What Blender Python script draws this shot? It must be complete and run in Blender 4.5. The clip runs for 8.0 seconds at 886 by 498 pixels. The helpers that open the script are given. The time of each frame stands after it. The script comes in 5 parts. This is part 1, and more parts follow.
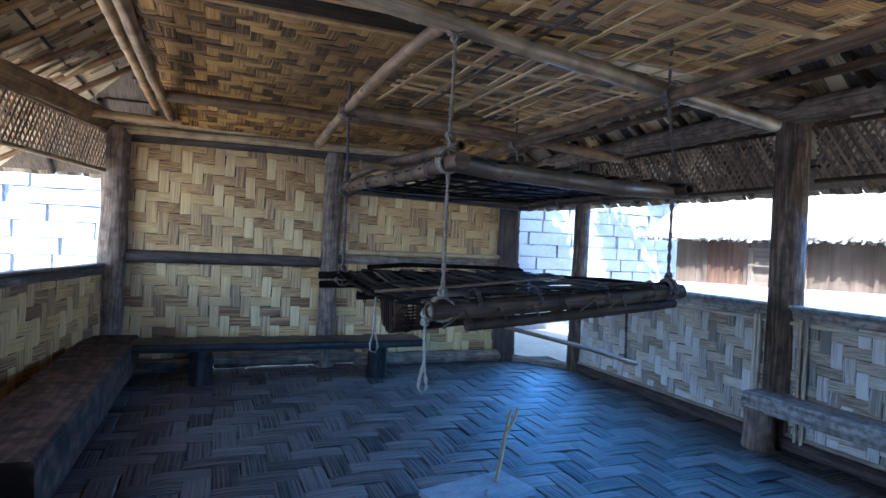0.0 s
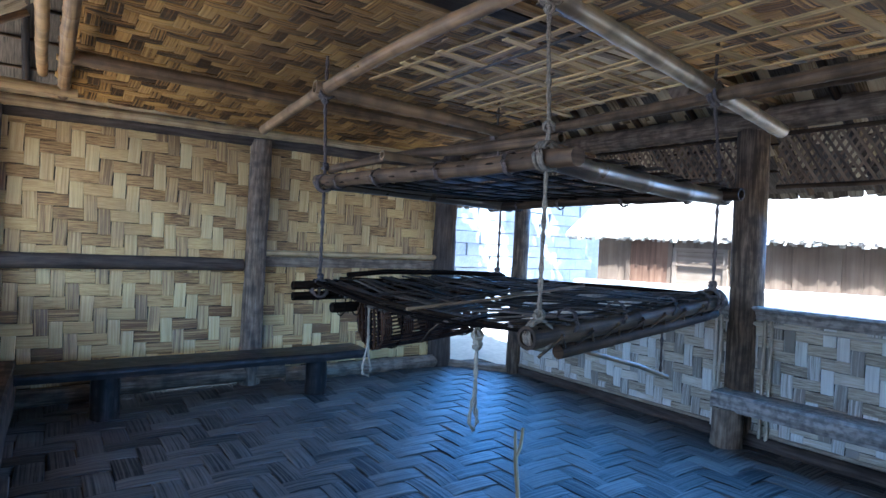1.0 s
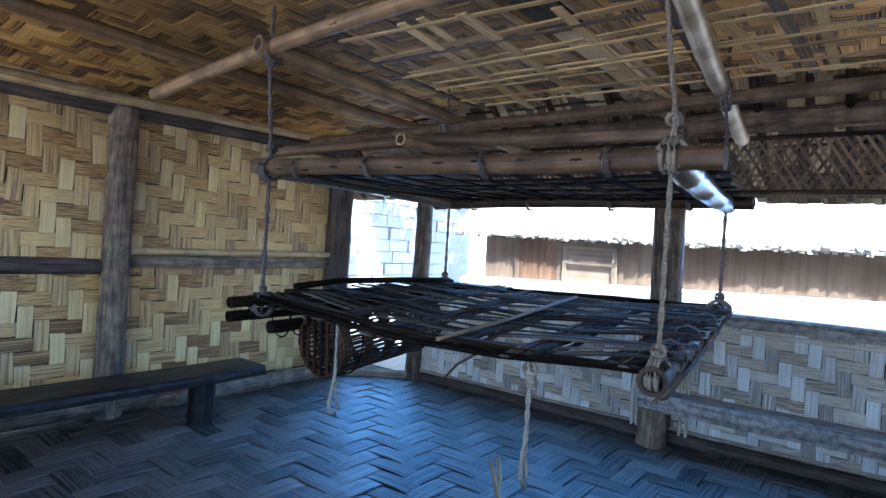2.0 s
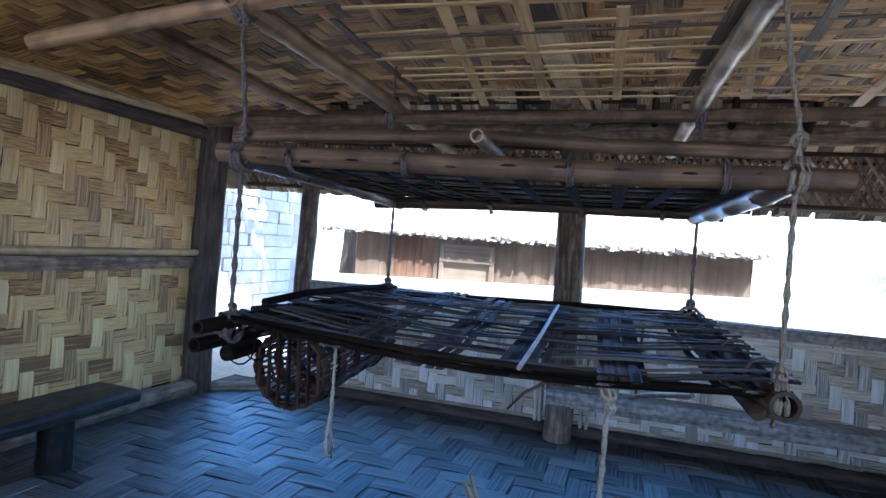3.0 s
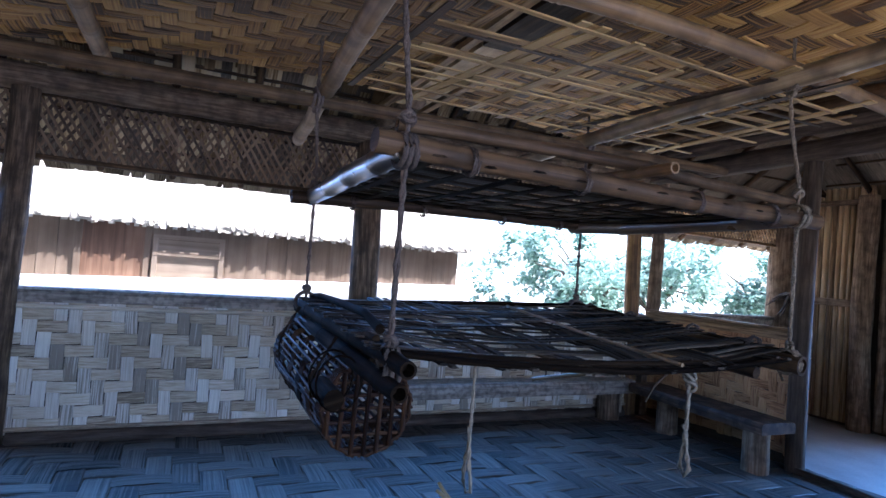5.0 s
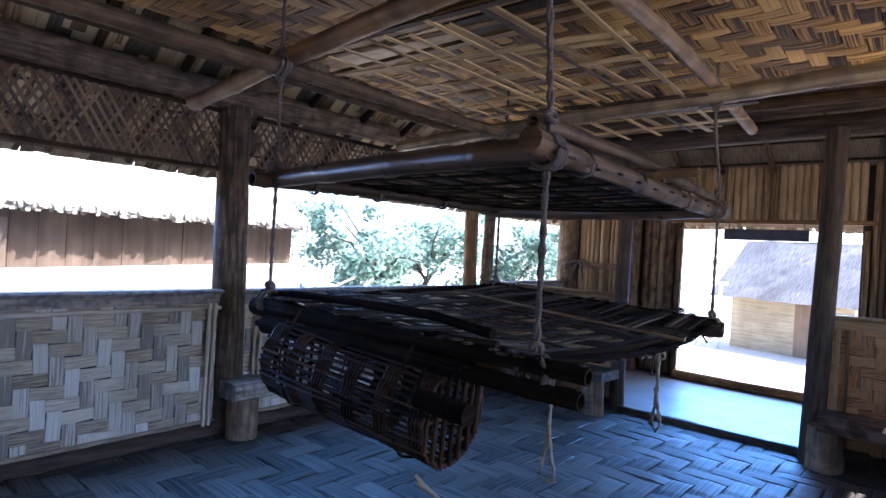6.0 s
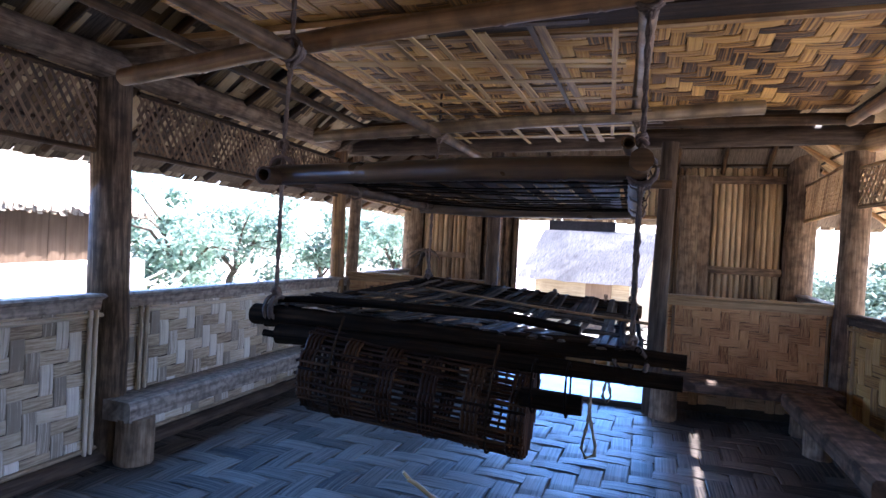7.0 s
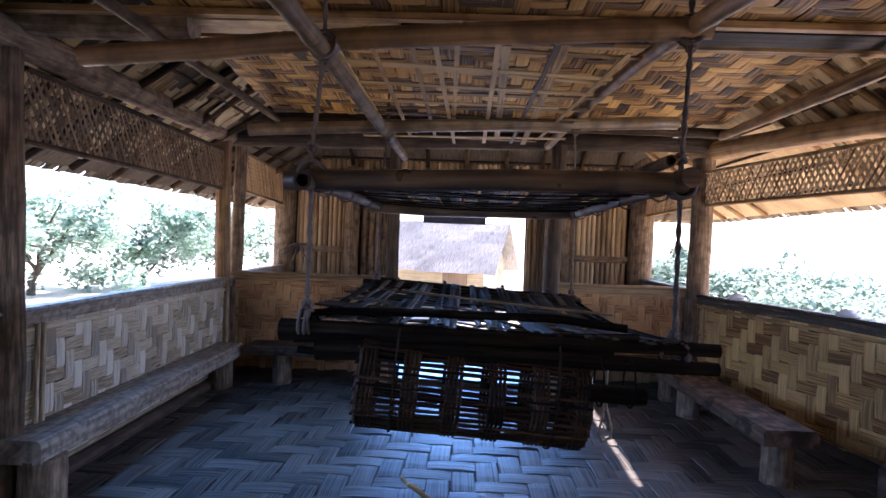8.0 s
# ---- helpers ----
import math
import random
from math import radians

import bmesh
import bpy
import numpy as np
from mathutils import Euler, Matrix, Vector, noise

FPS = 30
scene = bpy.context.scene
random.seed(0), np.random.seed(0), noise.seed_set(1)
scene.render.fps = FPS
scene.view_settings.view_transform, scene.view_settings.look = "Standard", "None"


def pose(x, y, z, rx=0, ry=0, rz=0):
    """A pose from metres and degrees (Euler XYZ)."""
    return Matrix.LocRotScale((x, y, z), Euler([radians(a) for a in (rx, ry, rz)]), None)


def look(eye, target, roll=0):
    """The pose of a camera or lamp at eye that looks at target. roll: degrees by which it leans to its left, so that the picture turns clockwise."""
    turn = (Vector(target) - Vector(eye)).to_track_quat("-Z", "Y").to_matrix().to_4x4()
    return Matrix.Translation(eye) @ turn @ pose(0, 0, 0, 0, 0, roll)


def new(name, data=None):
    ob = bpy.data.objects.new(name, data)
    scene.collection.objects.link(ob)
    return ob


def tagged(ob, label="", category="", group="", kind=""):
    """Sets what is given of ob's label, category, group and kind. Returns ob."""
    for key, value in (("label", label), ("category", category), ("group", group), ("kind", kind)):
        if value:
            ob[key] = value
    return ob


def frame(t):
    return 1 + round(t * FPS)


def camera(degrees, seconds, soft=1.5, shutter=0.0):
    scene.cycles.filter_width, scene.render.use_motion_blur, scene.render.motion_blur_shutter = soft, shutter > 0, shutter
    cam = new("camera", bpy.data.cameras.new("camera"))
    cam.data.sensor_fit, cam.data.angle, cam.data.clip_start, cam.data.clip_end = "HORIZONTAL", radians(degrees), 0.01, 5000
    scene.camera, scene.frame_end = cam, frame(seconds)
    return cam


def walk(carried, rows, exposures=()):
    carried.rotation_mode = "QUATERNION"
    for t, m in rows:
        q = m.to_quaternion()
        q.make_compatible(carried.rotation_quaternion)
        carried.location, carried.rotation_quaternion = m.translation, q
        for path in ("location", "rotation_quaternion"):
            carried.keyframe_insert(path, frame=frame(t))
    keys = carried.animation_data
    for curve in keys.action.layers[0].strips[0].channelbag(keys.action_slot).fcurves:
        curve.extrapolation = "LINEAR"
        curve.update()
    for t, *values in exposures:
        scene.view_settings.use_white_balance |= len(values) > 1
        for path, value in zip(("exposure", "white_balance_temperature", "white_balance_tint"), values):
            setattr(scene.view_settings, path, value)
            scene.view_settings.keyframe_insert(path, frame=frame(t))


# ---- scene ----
cam = camera(75.33, 8.0)
PATH = [
    (0.0, (-4.173, -3.161, 1.489), (-3.429, -1.304, 1.462), 2.71),
    (0.5, (-4.528, -2.769, 1.516), (-3.572, -1.012, 1.484), 2.56),
    (1.0, (-4.713, -2.348, 1.511), (-3.558, -0.716, 1.486), 2.87),
    (1.5, (-4.849, -1.855, 1.533), (-3.469, -0.408, 1.502), 3.16),
    (3.0, (-5.097, -0.488, 1.557), (-3.200, 0.146, 1.546), 4.43),
    (3.5, (-5.197, 0.022, 1.585), (-3.217, 0.301, 1.569), 4.58),
    (4.0, (-5.215, 0.482, 1.559), (-3.216, 0.445, 1.568), 4.57),
    (5.5, (-4.586, 1.975, 1.491), (-2.979, 0.784, 1.532), 4.07),
    (6.0, (-4.175, 2.373, 1.531), (-2.862, 0.863, 1.532), 3.41),
    (6.5, (-3.753, 2.720, 1.535), (-2.772, 0.977, 1.529), 3.01),
    (7.0, (-3.328, 2.942, 1.542), (-2.662, 1.056, 1.534), 3.00),
    (7.5, (-2.908, 3.041, 1.557), (-2.540, 1.075, 1.547), 2.48),
    (8.0, (-2.477, 3.131, 1.578), (-2.416, 1.132, 1.558), 2.15),
]
walk(cam, [(t, look(eye, target, roll)) for t, eye, target, roll in PATH], exposures=[(0.0, 2.52, 4670, 10), (1.0, 2.70, 4730, 8), (1.5, 2.74, 4920, 7), (3.0, 2.48, 5030, 11), (4.0, 2.42, 5090, 15), (5.5, 2.34, 5190, 20), (6.5, 2.54, 5500, 23), (7.5, 2.64, 5780, 27), (8.0, 2.57, 5920, 28)])

# ---- daylight ----
SUN_TO = Vector((-0.30, -0.45, 0.84)).normalized()
world = bpy.data.worlds.new("sky")
scene.world = world
world.use_nodes = True
wn, wl = world.node_tree.nodes, world.node_tree.links
sky = wn.new("ShaderNodeTexSky")
sky.sky_type = "NISHITA"
sky.sun_disc = False
sky.sun_elevation = math.asin(SUN_TO.z)
sky.sun_rotation = math.atan2(SUN_TO.x, SUN_TO.y)
sky.air_density, sky.dust_density, sky.ozone_density = 1.0, 1.2, 1.5
wn["Background"].inputs["Strength"].default_value = 0.15
wl.new(sky.outputs["Color"], wn["Background"].inputs["Color"])
sun = new("sun", bpy.data.lights.new("sun", "SUN"))
sun.data.energy, sun.data.angle, sun.data.color = 4.2, radians(0.6), (1.0, 0.93, 0.82)
sun.matrix_world = look(SUN_TO * 30, (0, 0, 0))



def sky_window(p, aim, wide, high, watts, spread=100, colour=(0.17, 0.46, 1.0)):
    """Sky light that comes in through an opening."""
    lamp = new("sky_window", bpy.data.lights.new("sky_window", "AREA"))
    lamp.data.shape, lamp.data.size, lamp.data.size_y = "RECTANGLE", wide, high
    lamp.data.energy, lamp.data.color = watts, colour
    lamp.data.spread = radians(spread)
    lamp.matrix_world = look(p, aim)
    return lamp


sky_window((0.16, 0.35, 1.70), (-1.6, 0.35, 0.2), 4.6, 0.7, 13, 106)
sky_window((-6.0, 0.25, 1.62), (-3.0, 0.9, 1.2), 5.0, 0.7, 11, 108, (0.40, 0.60, 1.0))
sky_window((-0.22, 3.12, 1.2), (-1.9, 1.2, 0.0), 0.7, 1.6, 2.7, 90)
sky_window((-2.45, -5.98, 1.1), (-2.5, -3.0, 0.0), 1.9, 1.7, 8.5, 62)

# ---- materials ----


def rgb(c):
    return (c[0], c[1], c[2], 1.0)


def grain_material(name, dark, mid, light, rough=0.6, lines=70.0, stretch=0.08, bump=0.3, rand="object",
                   stain=None, stain_scale=2.0, stain_amount=0.5, spread=0.25, spec=0.3, low=0.3, mids=0.47, edge=(0.45, 0.75), soot=None):
    """Fibrous material: grain runs along U of the UV map, which is in metres; tone varies from piece to piece."""
    m = bpy.data.materials.new(name)
    m.use_nodes = True
    n, l = m.node_tree.nodes, m.node_tree.links
    bsdf = n["Principled BSDF"]
    uv = n.new("ShaderNodeUVMap")
    mp = n.new("ShaderNodeMapping")
    mp.inputs["Scale"].default_value = (stretch * lines, lines, 1)
    l.new(uv.outputs["UV"], mp.inputs["Vector"])
    if rand == "object":
        info = n.new("ShaderNodeObjectInfo")
        rnd = info.outputs["Random"]
    else:
        info = n.new("ShaderNodeNewGeometry")
        rnd = info.outputs["Random Per Island"]
    off = n.new("ShaderNodeVectorMath")
    off.operation = "ADD"
    comb = n.new("ShaderNodeCombineXYZ")
    mul = n.new("ShaderNodeMath")
    mul.operation = "MULTIPLY"
    mul.inputs[1].default_value = 137.0
    l.new(rnd, mul.inputs[0])
    l.new(mul.outputs[0], comb.inputs["X"])
    l.new(mul.outputs[0], comb.inputs["Y"])
    l.new(mp.outputs["Vector"], off.inputs[0])
    l.new(comb.outputs["Vector"], off.inputs[1])
    fine = n.new("ShaderNodeTexNoise")
    fine.inputs["Scale"].default_value = 1.0
    fine.inputs["Detail"].default_value = 4.0
    fine.inputs["Roughness"].default_value = 0.65
    l.new(off.outputs["Vector"], fine.inputs["Vector"])
    ramp = n.new("ShaderNodeValToRGB")
    e = ramp.color_ramp.elements
    e[0].position, e[0].color = low, rgb(dark)
    e[1].position, e[1].color = 0.72, rgb(light)
    k = e.new(mids)
    k.color = rgb(mid)
    # shift by the piece's own tone
    add = n.new("ShaderNodeMath")
    add.operation = "MULTIPLY_ADD"
    add.inputs[1].default_value = spread
    l.new(rnd, add.inputs[0])
    sub = n.new("ShaderNodeMath")
    sub.operation = "SUBTRACT"
    sub.inputs[1].default_value = spread * 0.5
    l.new(fine.outputs["Fac"], sub.inputs[0])
    l.new(sub.outputs[0], add.inputs[2])
    l.new(add.outputs[0], ramp.inputs["Fac"])
    col = ramp.outputs["Color"]
    # broad stains in the place's own space
    geo = n.new("ShaderNodeNewGeometry")
    big = n.new("ShaderNodeTexNoise")
    big.inputs["Scale"].default_value = stain_scale
    big.inputs["Detail"].default_value = 5.0
    l.new(geo.outputs["Position"], big.inputs["Vector"])
    br = n.new("ShaderNodeMapRange")
    br.inputs["From Min"].default_value, br.inputs["From Max"].default_value = edge
    br.inputs["To Min"].default_value, br.inputs["To Max"].default_value = 0.0, stain_amount
    l.new(big.outputs["Fac"], br.inputs["Value"])
    mix = n.new("ShaderNodeMix")
    mix.data_type = "RGBA"
    l.new(br.outputs["Result"], mix.inputs["Factor"])
    l.new(col, mix.inputs["A"])
    mix.inputs["B"].default_value = rgb(stain or tuple(0.45 * c for c in dark))
    out = mix.outputs["Result"]
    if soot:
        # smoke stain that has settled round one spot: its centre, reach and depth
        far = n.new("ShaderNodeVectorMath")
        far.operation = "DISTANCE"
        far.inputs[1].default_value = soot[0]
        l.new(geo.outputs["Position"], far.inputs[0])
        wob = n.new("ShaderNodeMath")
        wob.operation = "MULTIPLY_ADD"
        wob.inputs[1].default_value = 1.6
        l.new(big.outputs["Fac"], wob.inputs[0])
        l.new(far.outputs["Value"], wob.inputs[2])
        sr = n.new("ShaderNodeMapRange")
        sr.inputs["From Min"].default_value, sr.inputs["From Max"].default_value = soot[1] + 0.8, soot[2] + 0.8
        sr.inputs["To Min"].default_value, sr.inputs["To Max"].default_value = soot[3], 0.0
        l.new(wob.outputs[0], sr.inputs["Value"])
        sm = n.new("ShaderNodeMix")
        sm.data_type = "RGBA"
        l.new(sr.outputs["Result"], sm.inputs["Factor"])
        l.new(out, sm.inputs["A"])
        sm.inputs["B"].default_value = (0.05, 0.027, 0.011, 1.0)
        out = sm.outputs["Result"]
    l.new(out, bsdf.inputs["Base Color"])
    rr = n.new("ShaderNodeMapRange")
    rr.inputs["To Min"].default_value, rr.inputs["To Max"].default_value = rough - 0.12, rough + 0.15
    l.new(big.outputs["Fac"], rr.inputs["Value"])
    l.new(rr.outputs["Result"], bsdf.inputs["Roughness"])
    bsdf.inputs["Specular IOR Level"].default_value = spec
    bp = n.new("ShaderNodeBump")
    bp.inputs["Strength"].default_value = bump
    bp.inputs["Distance"].default_value = 0.004
    l.new(fine.outputs["Fac"], bp.inputs["Height"])
    l.new(bp.outputs["Normal"], bsdf.inputs["Normal"])
    return m


def lump_material(name, dark, light, rough=0.85, scale=6.0, bump=0.4, fine=40.0, spec=0.2):
    """Earthy material in the place's own space with variation at two scales."""
    m = bpy.data.materials.new(name)
    m.use_nodes = True
    n, l = m.node_tree.nodes, m.node_tree.links
    bsdf = n["Principled BSDF"]
    geo = n.new("ShaderNodeNewGeometry")
    a = n.new("ShaderNodeTexNoise")
    a.inputs["Scale"].default_value, a.inputs["Detail"].default_value = scale, 6.0
    b = n.new("ShaderNodeTexNoise")
    b.inputs["Scale"].default_value, b.inputs["Detail"].default_value = fine, 4.0
    l.new(geo.outputs["Position"], a.inputs["Vector"])
    l.new(geo.outputs["Position"], b.inputs["Vector"])
    mx = n.new("ShaderNodeMath")
    mx.operation = "MULTIPLY_ADD"
    mx.inputs[1].default_value = 0.45
    l.new(b.outputs["Fac"], mx.inputs[0])
    half = n.new("ShaderNodeMath")
    half.operation = "MULTIPLY"
    half.inputs[1].default_value = 0.6
    l.new(a.outputs["Fac"], half.inputs[0])
    l.new(half.outputs[0], mx.inputs[2])
    ramp = n.new("ShaderNodeValToRGB")
    e = ramp.color_ramp.elements
    e[0].position, e[0].color = 0.36, rgb(dark)
    e[1].position, e[1].color = 0.66, rgb(light)
    l.new(mx.outputs[0], ramp.inputs["Fac"])
    l.new(ramp.outputs["Color"], bsdf.inputs["Base Color"])
    bsdf.inputs["Roughness"].default_value = rough
    bsdf.inputs["Specular IOR Level"].default_value = spec
    bp = n.new("ShaderNodeBump")
    bp.inputs["Strength"].default_value, bp.inputs["Distance"].default_value = bump, 0.01
    l.new(mx.outputs[0], bp.inputs["Height"])
    l.new(bp.outputs["Normal"], bsdf.inputs["Normal"])
    return m


WALL_WEAVE = dict(dark=(0.16, 0.074, 0.021), mid=(0.445, 0.246, 0.074), light=(0.635, 0.415, 0.15))
M_wall = grain_material("split_bamboo_wall", **WALL_WEAVE, rough=0.5, lines=72, stretch=0.02, spread=0.34, mids=0.5, stain=(0.2, 0.12, 0.05), stain_amount=0.45, bump=0.7, low=0.38)
M_wall_i = grain_material("split_bamboo_wall_rest", **WALL_WEAVE, rough=0.5, lines=90, spread=0.28, stain=(0.2, 0.12, 0.05), stain_amount=0.45, rand="island")
M_wall_up = grain_material("split_bamboo_skin", (0.21, 0.105, 0.03), (0.515, 0.305, 0.096), (0.695, 0.475, 0.185), rough=0.42, lines=60, stretch=0.03, bump=0.2, spread=0.34, stain=(0.24, 0.16, 0.08), stain_amount=0.4, spec=0.5)
M_wall_red = grain_material("split_bamboo_reddish", (0.16, 0.066, 0.023), (0.44, 0.235, 0.098), (0.6, 0.36, 0.165), rough=0.5, lines=90, spread=0.25)
FLOOR_WEAVE = dict(dark=(0.008, 0.007, 0.006), mid=(0.073, 0.059, 0.046), light=(0.145, 0.121, 0.098))
M_floor = grain_material("split_bamboo_floor", **FLOOR_WEAVE, rough=0.58, lines=65, stretch=0.014, spread=0.18, bump=0.7, stain=(0.06, 0.045, 0.035), stain_amount=0.5, spec=0.22, low=0.38, mids=0.5)
M_floor_up = grain_material("split_bamboo_floor_splits", (0.005, 0.004, 0.0035), (0.066, 0.053, 0.041), (0.13, 0.109, 0.088), rough=0.6, lines=75, stretch=0.012, spread=0.14, bump=0.8, stain=(0.06, 0.045, 0.035), stain_amount=0.5, spec=0.2, low=0.41, mids=0.5)
M_floor_i = grain_material("split_bamboo_floor_rest", **FLOOR_WEAVE, rough=0.58, lines=65, spread=0.18, bump=0.7, stain=(0.08, 0.06, 0.045), stain_amount=0.5, rand="island", spec=0.22, stretch=0.014, low=0.4, mids=0.5)
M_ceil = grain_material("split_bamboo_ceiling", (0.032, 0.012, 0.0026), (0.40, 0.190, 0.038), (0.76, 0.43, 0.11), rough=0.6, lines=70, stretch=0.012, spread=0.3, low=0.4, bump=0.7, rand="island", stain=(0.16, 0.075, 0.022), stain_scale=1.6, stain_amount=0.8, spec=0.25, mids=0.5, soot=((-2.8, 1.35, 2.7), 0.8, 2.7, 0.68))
M_pole = grain_material("bamboo_pole", (0.13, 0.062, 0.02), (0.29, 0.16, 0.056), (0.42, 0.255, 0.10), rough=0.55, lines=36, stretch=0.03, bump=0.4, spread=0.35, stain=(0.06, 0.032, 0.014), stain_scale=7, stain_amount=0.5, spec=0.3, edge=(0.45, 0.65))
M_pole_pale = grain_material("pale_bamboo_pole", (0.20, 0.115, 0.042), (0.41, 0.265, 0.112), (0.57, 0.41, 0.20), rough=0.5, lines=36, stretch=0.03, bump=0.3, spread=0.3, stain=(0.12, 0.066, 0.028), stain_scale=7, stain_amount=0.5, spec=0.35, edge=(0.45, 0.65))
M_pole_b = grain_material("brown_bamboo_pole", (0.07, 0.033, 0.012), (0.165, 0.086, 0.032), (0.26, 0.146, 0.06), rough=0.5, lines=36, stretch=0.03, bump=0.4, spread=0.2, stain=(0.04, 0.024, 0.012), stain_scale=8, stain_amount=0.5, spec=0.3, edge=(0.42, 0.62))
M_pole_sheen = grain_material("sheen_bamboo_pole", (0.12, 0.072, 0.031), (0.26, 0.17, 0.082), (0.43, 0.31, 0.17), rough=0.36, lines=30, stretch=0.03, bump=0.25, spread=0.3, stain=(0.08, 0.05, 0.025), stain_scale=6, stain_amount=0.7, spec=0.55, edge=(0.42, 0.6))
M_gloss = grain_material("glossy_smoked_pole", (0.035, 0.019, 0.008), (0.095, 0.055, 0.024), (0.19, 0.12, 0.06), rough=0.3, lines=30, stretch=0.04, bump=0.3, spread=0.3, stain=(0.035, 0.02, 0.01), stain_scale=7, stain_amount=0.6, spec=0.75, edge=(0.42, 0.62))
M_smoke = grain_material("smoked_bamboo", (0.003, 0.0017, 0.001), (0.011, 0.006, 0.003), (0.036, 0.021, 0.011), rough=0.8, lines=40, stretch=0.04, bump=0.6, spread=0.3, stain=(0.006, 0.004, 0.0025), stain_scale=9, spec=0.025)
M_smoke3 = grain_material("sooty_bamboo_pole", (0.006, 0.003, 0.0013), (0.024, 0.0115, 0.0045), (0.072, 0.037, 0.015), rough=0.7, lines=34, stretch=0.04, bump=0.4, spread=0.3, stain=(0.006, 0.004, 0.003), stain_scale=8, stain_amount=0.5, spec=0.1, edge=(0.42, 0.62))
M_deck = grain_material("sooty_split_deck", (0.006, 0.0038, 0.0023), (0.027, 0.018, 0.011), (0.088, 0.062, 0.04), rough=0.65, lines=55, stretch=0.03, bump=0.5, spread=0.45, stain=(0.01, 0.007, 0.005), stain_scale=6, stain_amount=0.5, spec=0.07)
M_smoke2 = grain_material("smoked_bamboo_brown", (0.014, 0.007, 0.003), (0.050, 0.026, 0.011), (0.125, 0.071, 0.032), rough=0.58, lines=32, stretch=0.05, bump=0.6, spread=0.35, stain=(0.014, 0.008, 0.004), stain_scale=8, stain_amount=0.55, spec=0.12, edge=(0.42, 0.62))
M_brown_sheen = grain_material("sheen_smoked_pole", (0.016, 0.007, 0.003), (0.048, 0.024, 0.0095), (0.115, 0.063, 0.028), rough=0.55, lines=30, stretch=0.04, bump=0.35, spread=0.3, stain=(0.025, 0.015, 0.008), stain_scale=7, stain_amount=0.6, spec=0.13, edge=(0.42, 0.62))
M_basket = grain_material("smoked_basket_cane", (0.008, 0.003, 0.0015), (0.026, 0.01, 0.004), (0.068, 0.03, 0.012), rough=0.5, lines=50, stretch=0.05, bump=0.2, spread=0.35, stain=(0.01, 0.006, 0.004), stain_scale=9, stain_amount=0.7, spec=0.08)
M_log = grain_material("weathered_log", (0.06, 0.036, 0.019), (0.155, 0.099, 0.057), (0.31, 0.22, 0.14), rough=0.7, lines=34, stretch=0.09, bump=0.7, spread=0.25, stain=(0.03, 0.02, 0.014), stain_scale=10, stain_amount=0.6, spec=0.15, edge=(0.42, 0.66))
M_log_dark = grain_material("sooty_log", (0.018, 0.011, 0.007), (0.055, 0.036, 0.024), (0.11, 0.077, 0.052), rough=0.7, lines=28, stretch=0.1, bump=0.6, spread=0.1, stain=(0.015, 0.012, 0.01), stain_scale=4, spec=0.15)
M_plank = grain_material("worn_plank", (0.045, 0.031, 0.021), (0.15, 0.11, 0.078), (0.38, 0.31, 0.24), rough=0.5, lines=30, stretch=0.07, bump=0.5, spread=0.3, stain=(0.035, 0.022, 0.014), stain_scale=22, stain_amount=0.5, spec=0.4, low=0.36, edge=(0.44, 0.62))
M_slat = grain_material("split_bamboo_slat", (0.12, 0.07, 0.03), (0.32, 0.205, 0.1), (0.47, 0.33, 0.175), rough=0.45, lines=60, stretch=0.04, bump=0.15, spread=0.4, stain=(0.13, 0.07, 0.03), stain_scale=3)
M_rope = grain_material("rope", (0.1, 0.066, 0.038), (0.2, 0.145, 0.09), (0.32, 0.24, 0.16), rough=0.9, lines=200, stretch=0.4, bump=0.5, spec=0.1)
M_vine = grain_material("sooty_rope", (0.03, 0.02, 0.014), (0.08, 0.055, 0.04), (0.14, 0.10, 0.075), rough=0.9, lines=200, stretch=0.4, bump=0.5, spec=0.1)
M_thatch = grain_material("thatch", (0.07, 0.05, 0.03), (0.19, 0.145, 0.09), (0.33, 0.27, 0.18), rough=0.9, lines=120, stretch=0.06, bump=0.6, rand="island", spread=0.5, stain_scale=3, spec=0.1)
# darker copy of the thatch, the shade under the roof put into its colour
M_thatch_shaded = grain_material("thatch_underside", (0.03, 0.023, 0.016), (0.1, 0.075, 0.052), (0.19, 0.145, 0.1), rough=0.9, lines=90, stretch=0.06, bump=0.6, rand="island", spread=0.4, spec=0.1)
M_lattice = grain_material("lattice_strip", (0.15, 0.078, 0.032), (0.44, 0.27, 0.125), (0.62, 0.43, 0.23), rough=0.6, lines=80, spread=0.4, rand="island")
M_tray = grain_material("smoke_browned_strip", (0.04, 0.019, 0.006), (0.20, 0.104, 0.031), (0.44, 0.265, 0.088), rough=0.6, lines=60, stretch=0.04, bump=0.5, spread=0.55)
# darker brown copy of the lattice strip, for the east frieze only
M_lattice_b = grain_material("darker_lattice_strip", (0.05, 0.028, 0.014), (0.15, 0.088, 0.044), (0.27, 0.17, 0.09), rough=0.7, lines=80, spread=0.4, rand="island")
EAST_WEAVE = dict(dark=(0.20, 0.14, 0.08), mid=(0.46, 0.35, 0.215), light=(0.68, 0.57, 0.41))
M_east = grain_material("pale_split_bamboo", **EAST_WEAVE, rough=0.45, lines=80, spread=0.38, stain=(0.28, 0.2, 0.12), stain_amount=0.5, spec=0.45)
M_east_i = grain_material("pale_split_bamboo_rest", **EAST_WEAVE, rough=0.45, lines=80, spread=0.25, stain=(0.28, 0.2, 0.12), stain_amount=0.5, rand="island", spec=0.45)
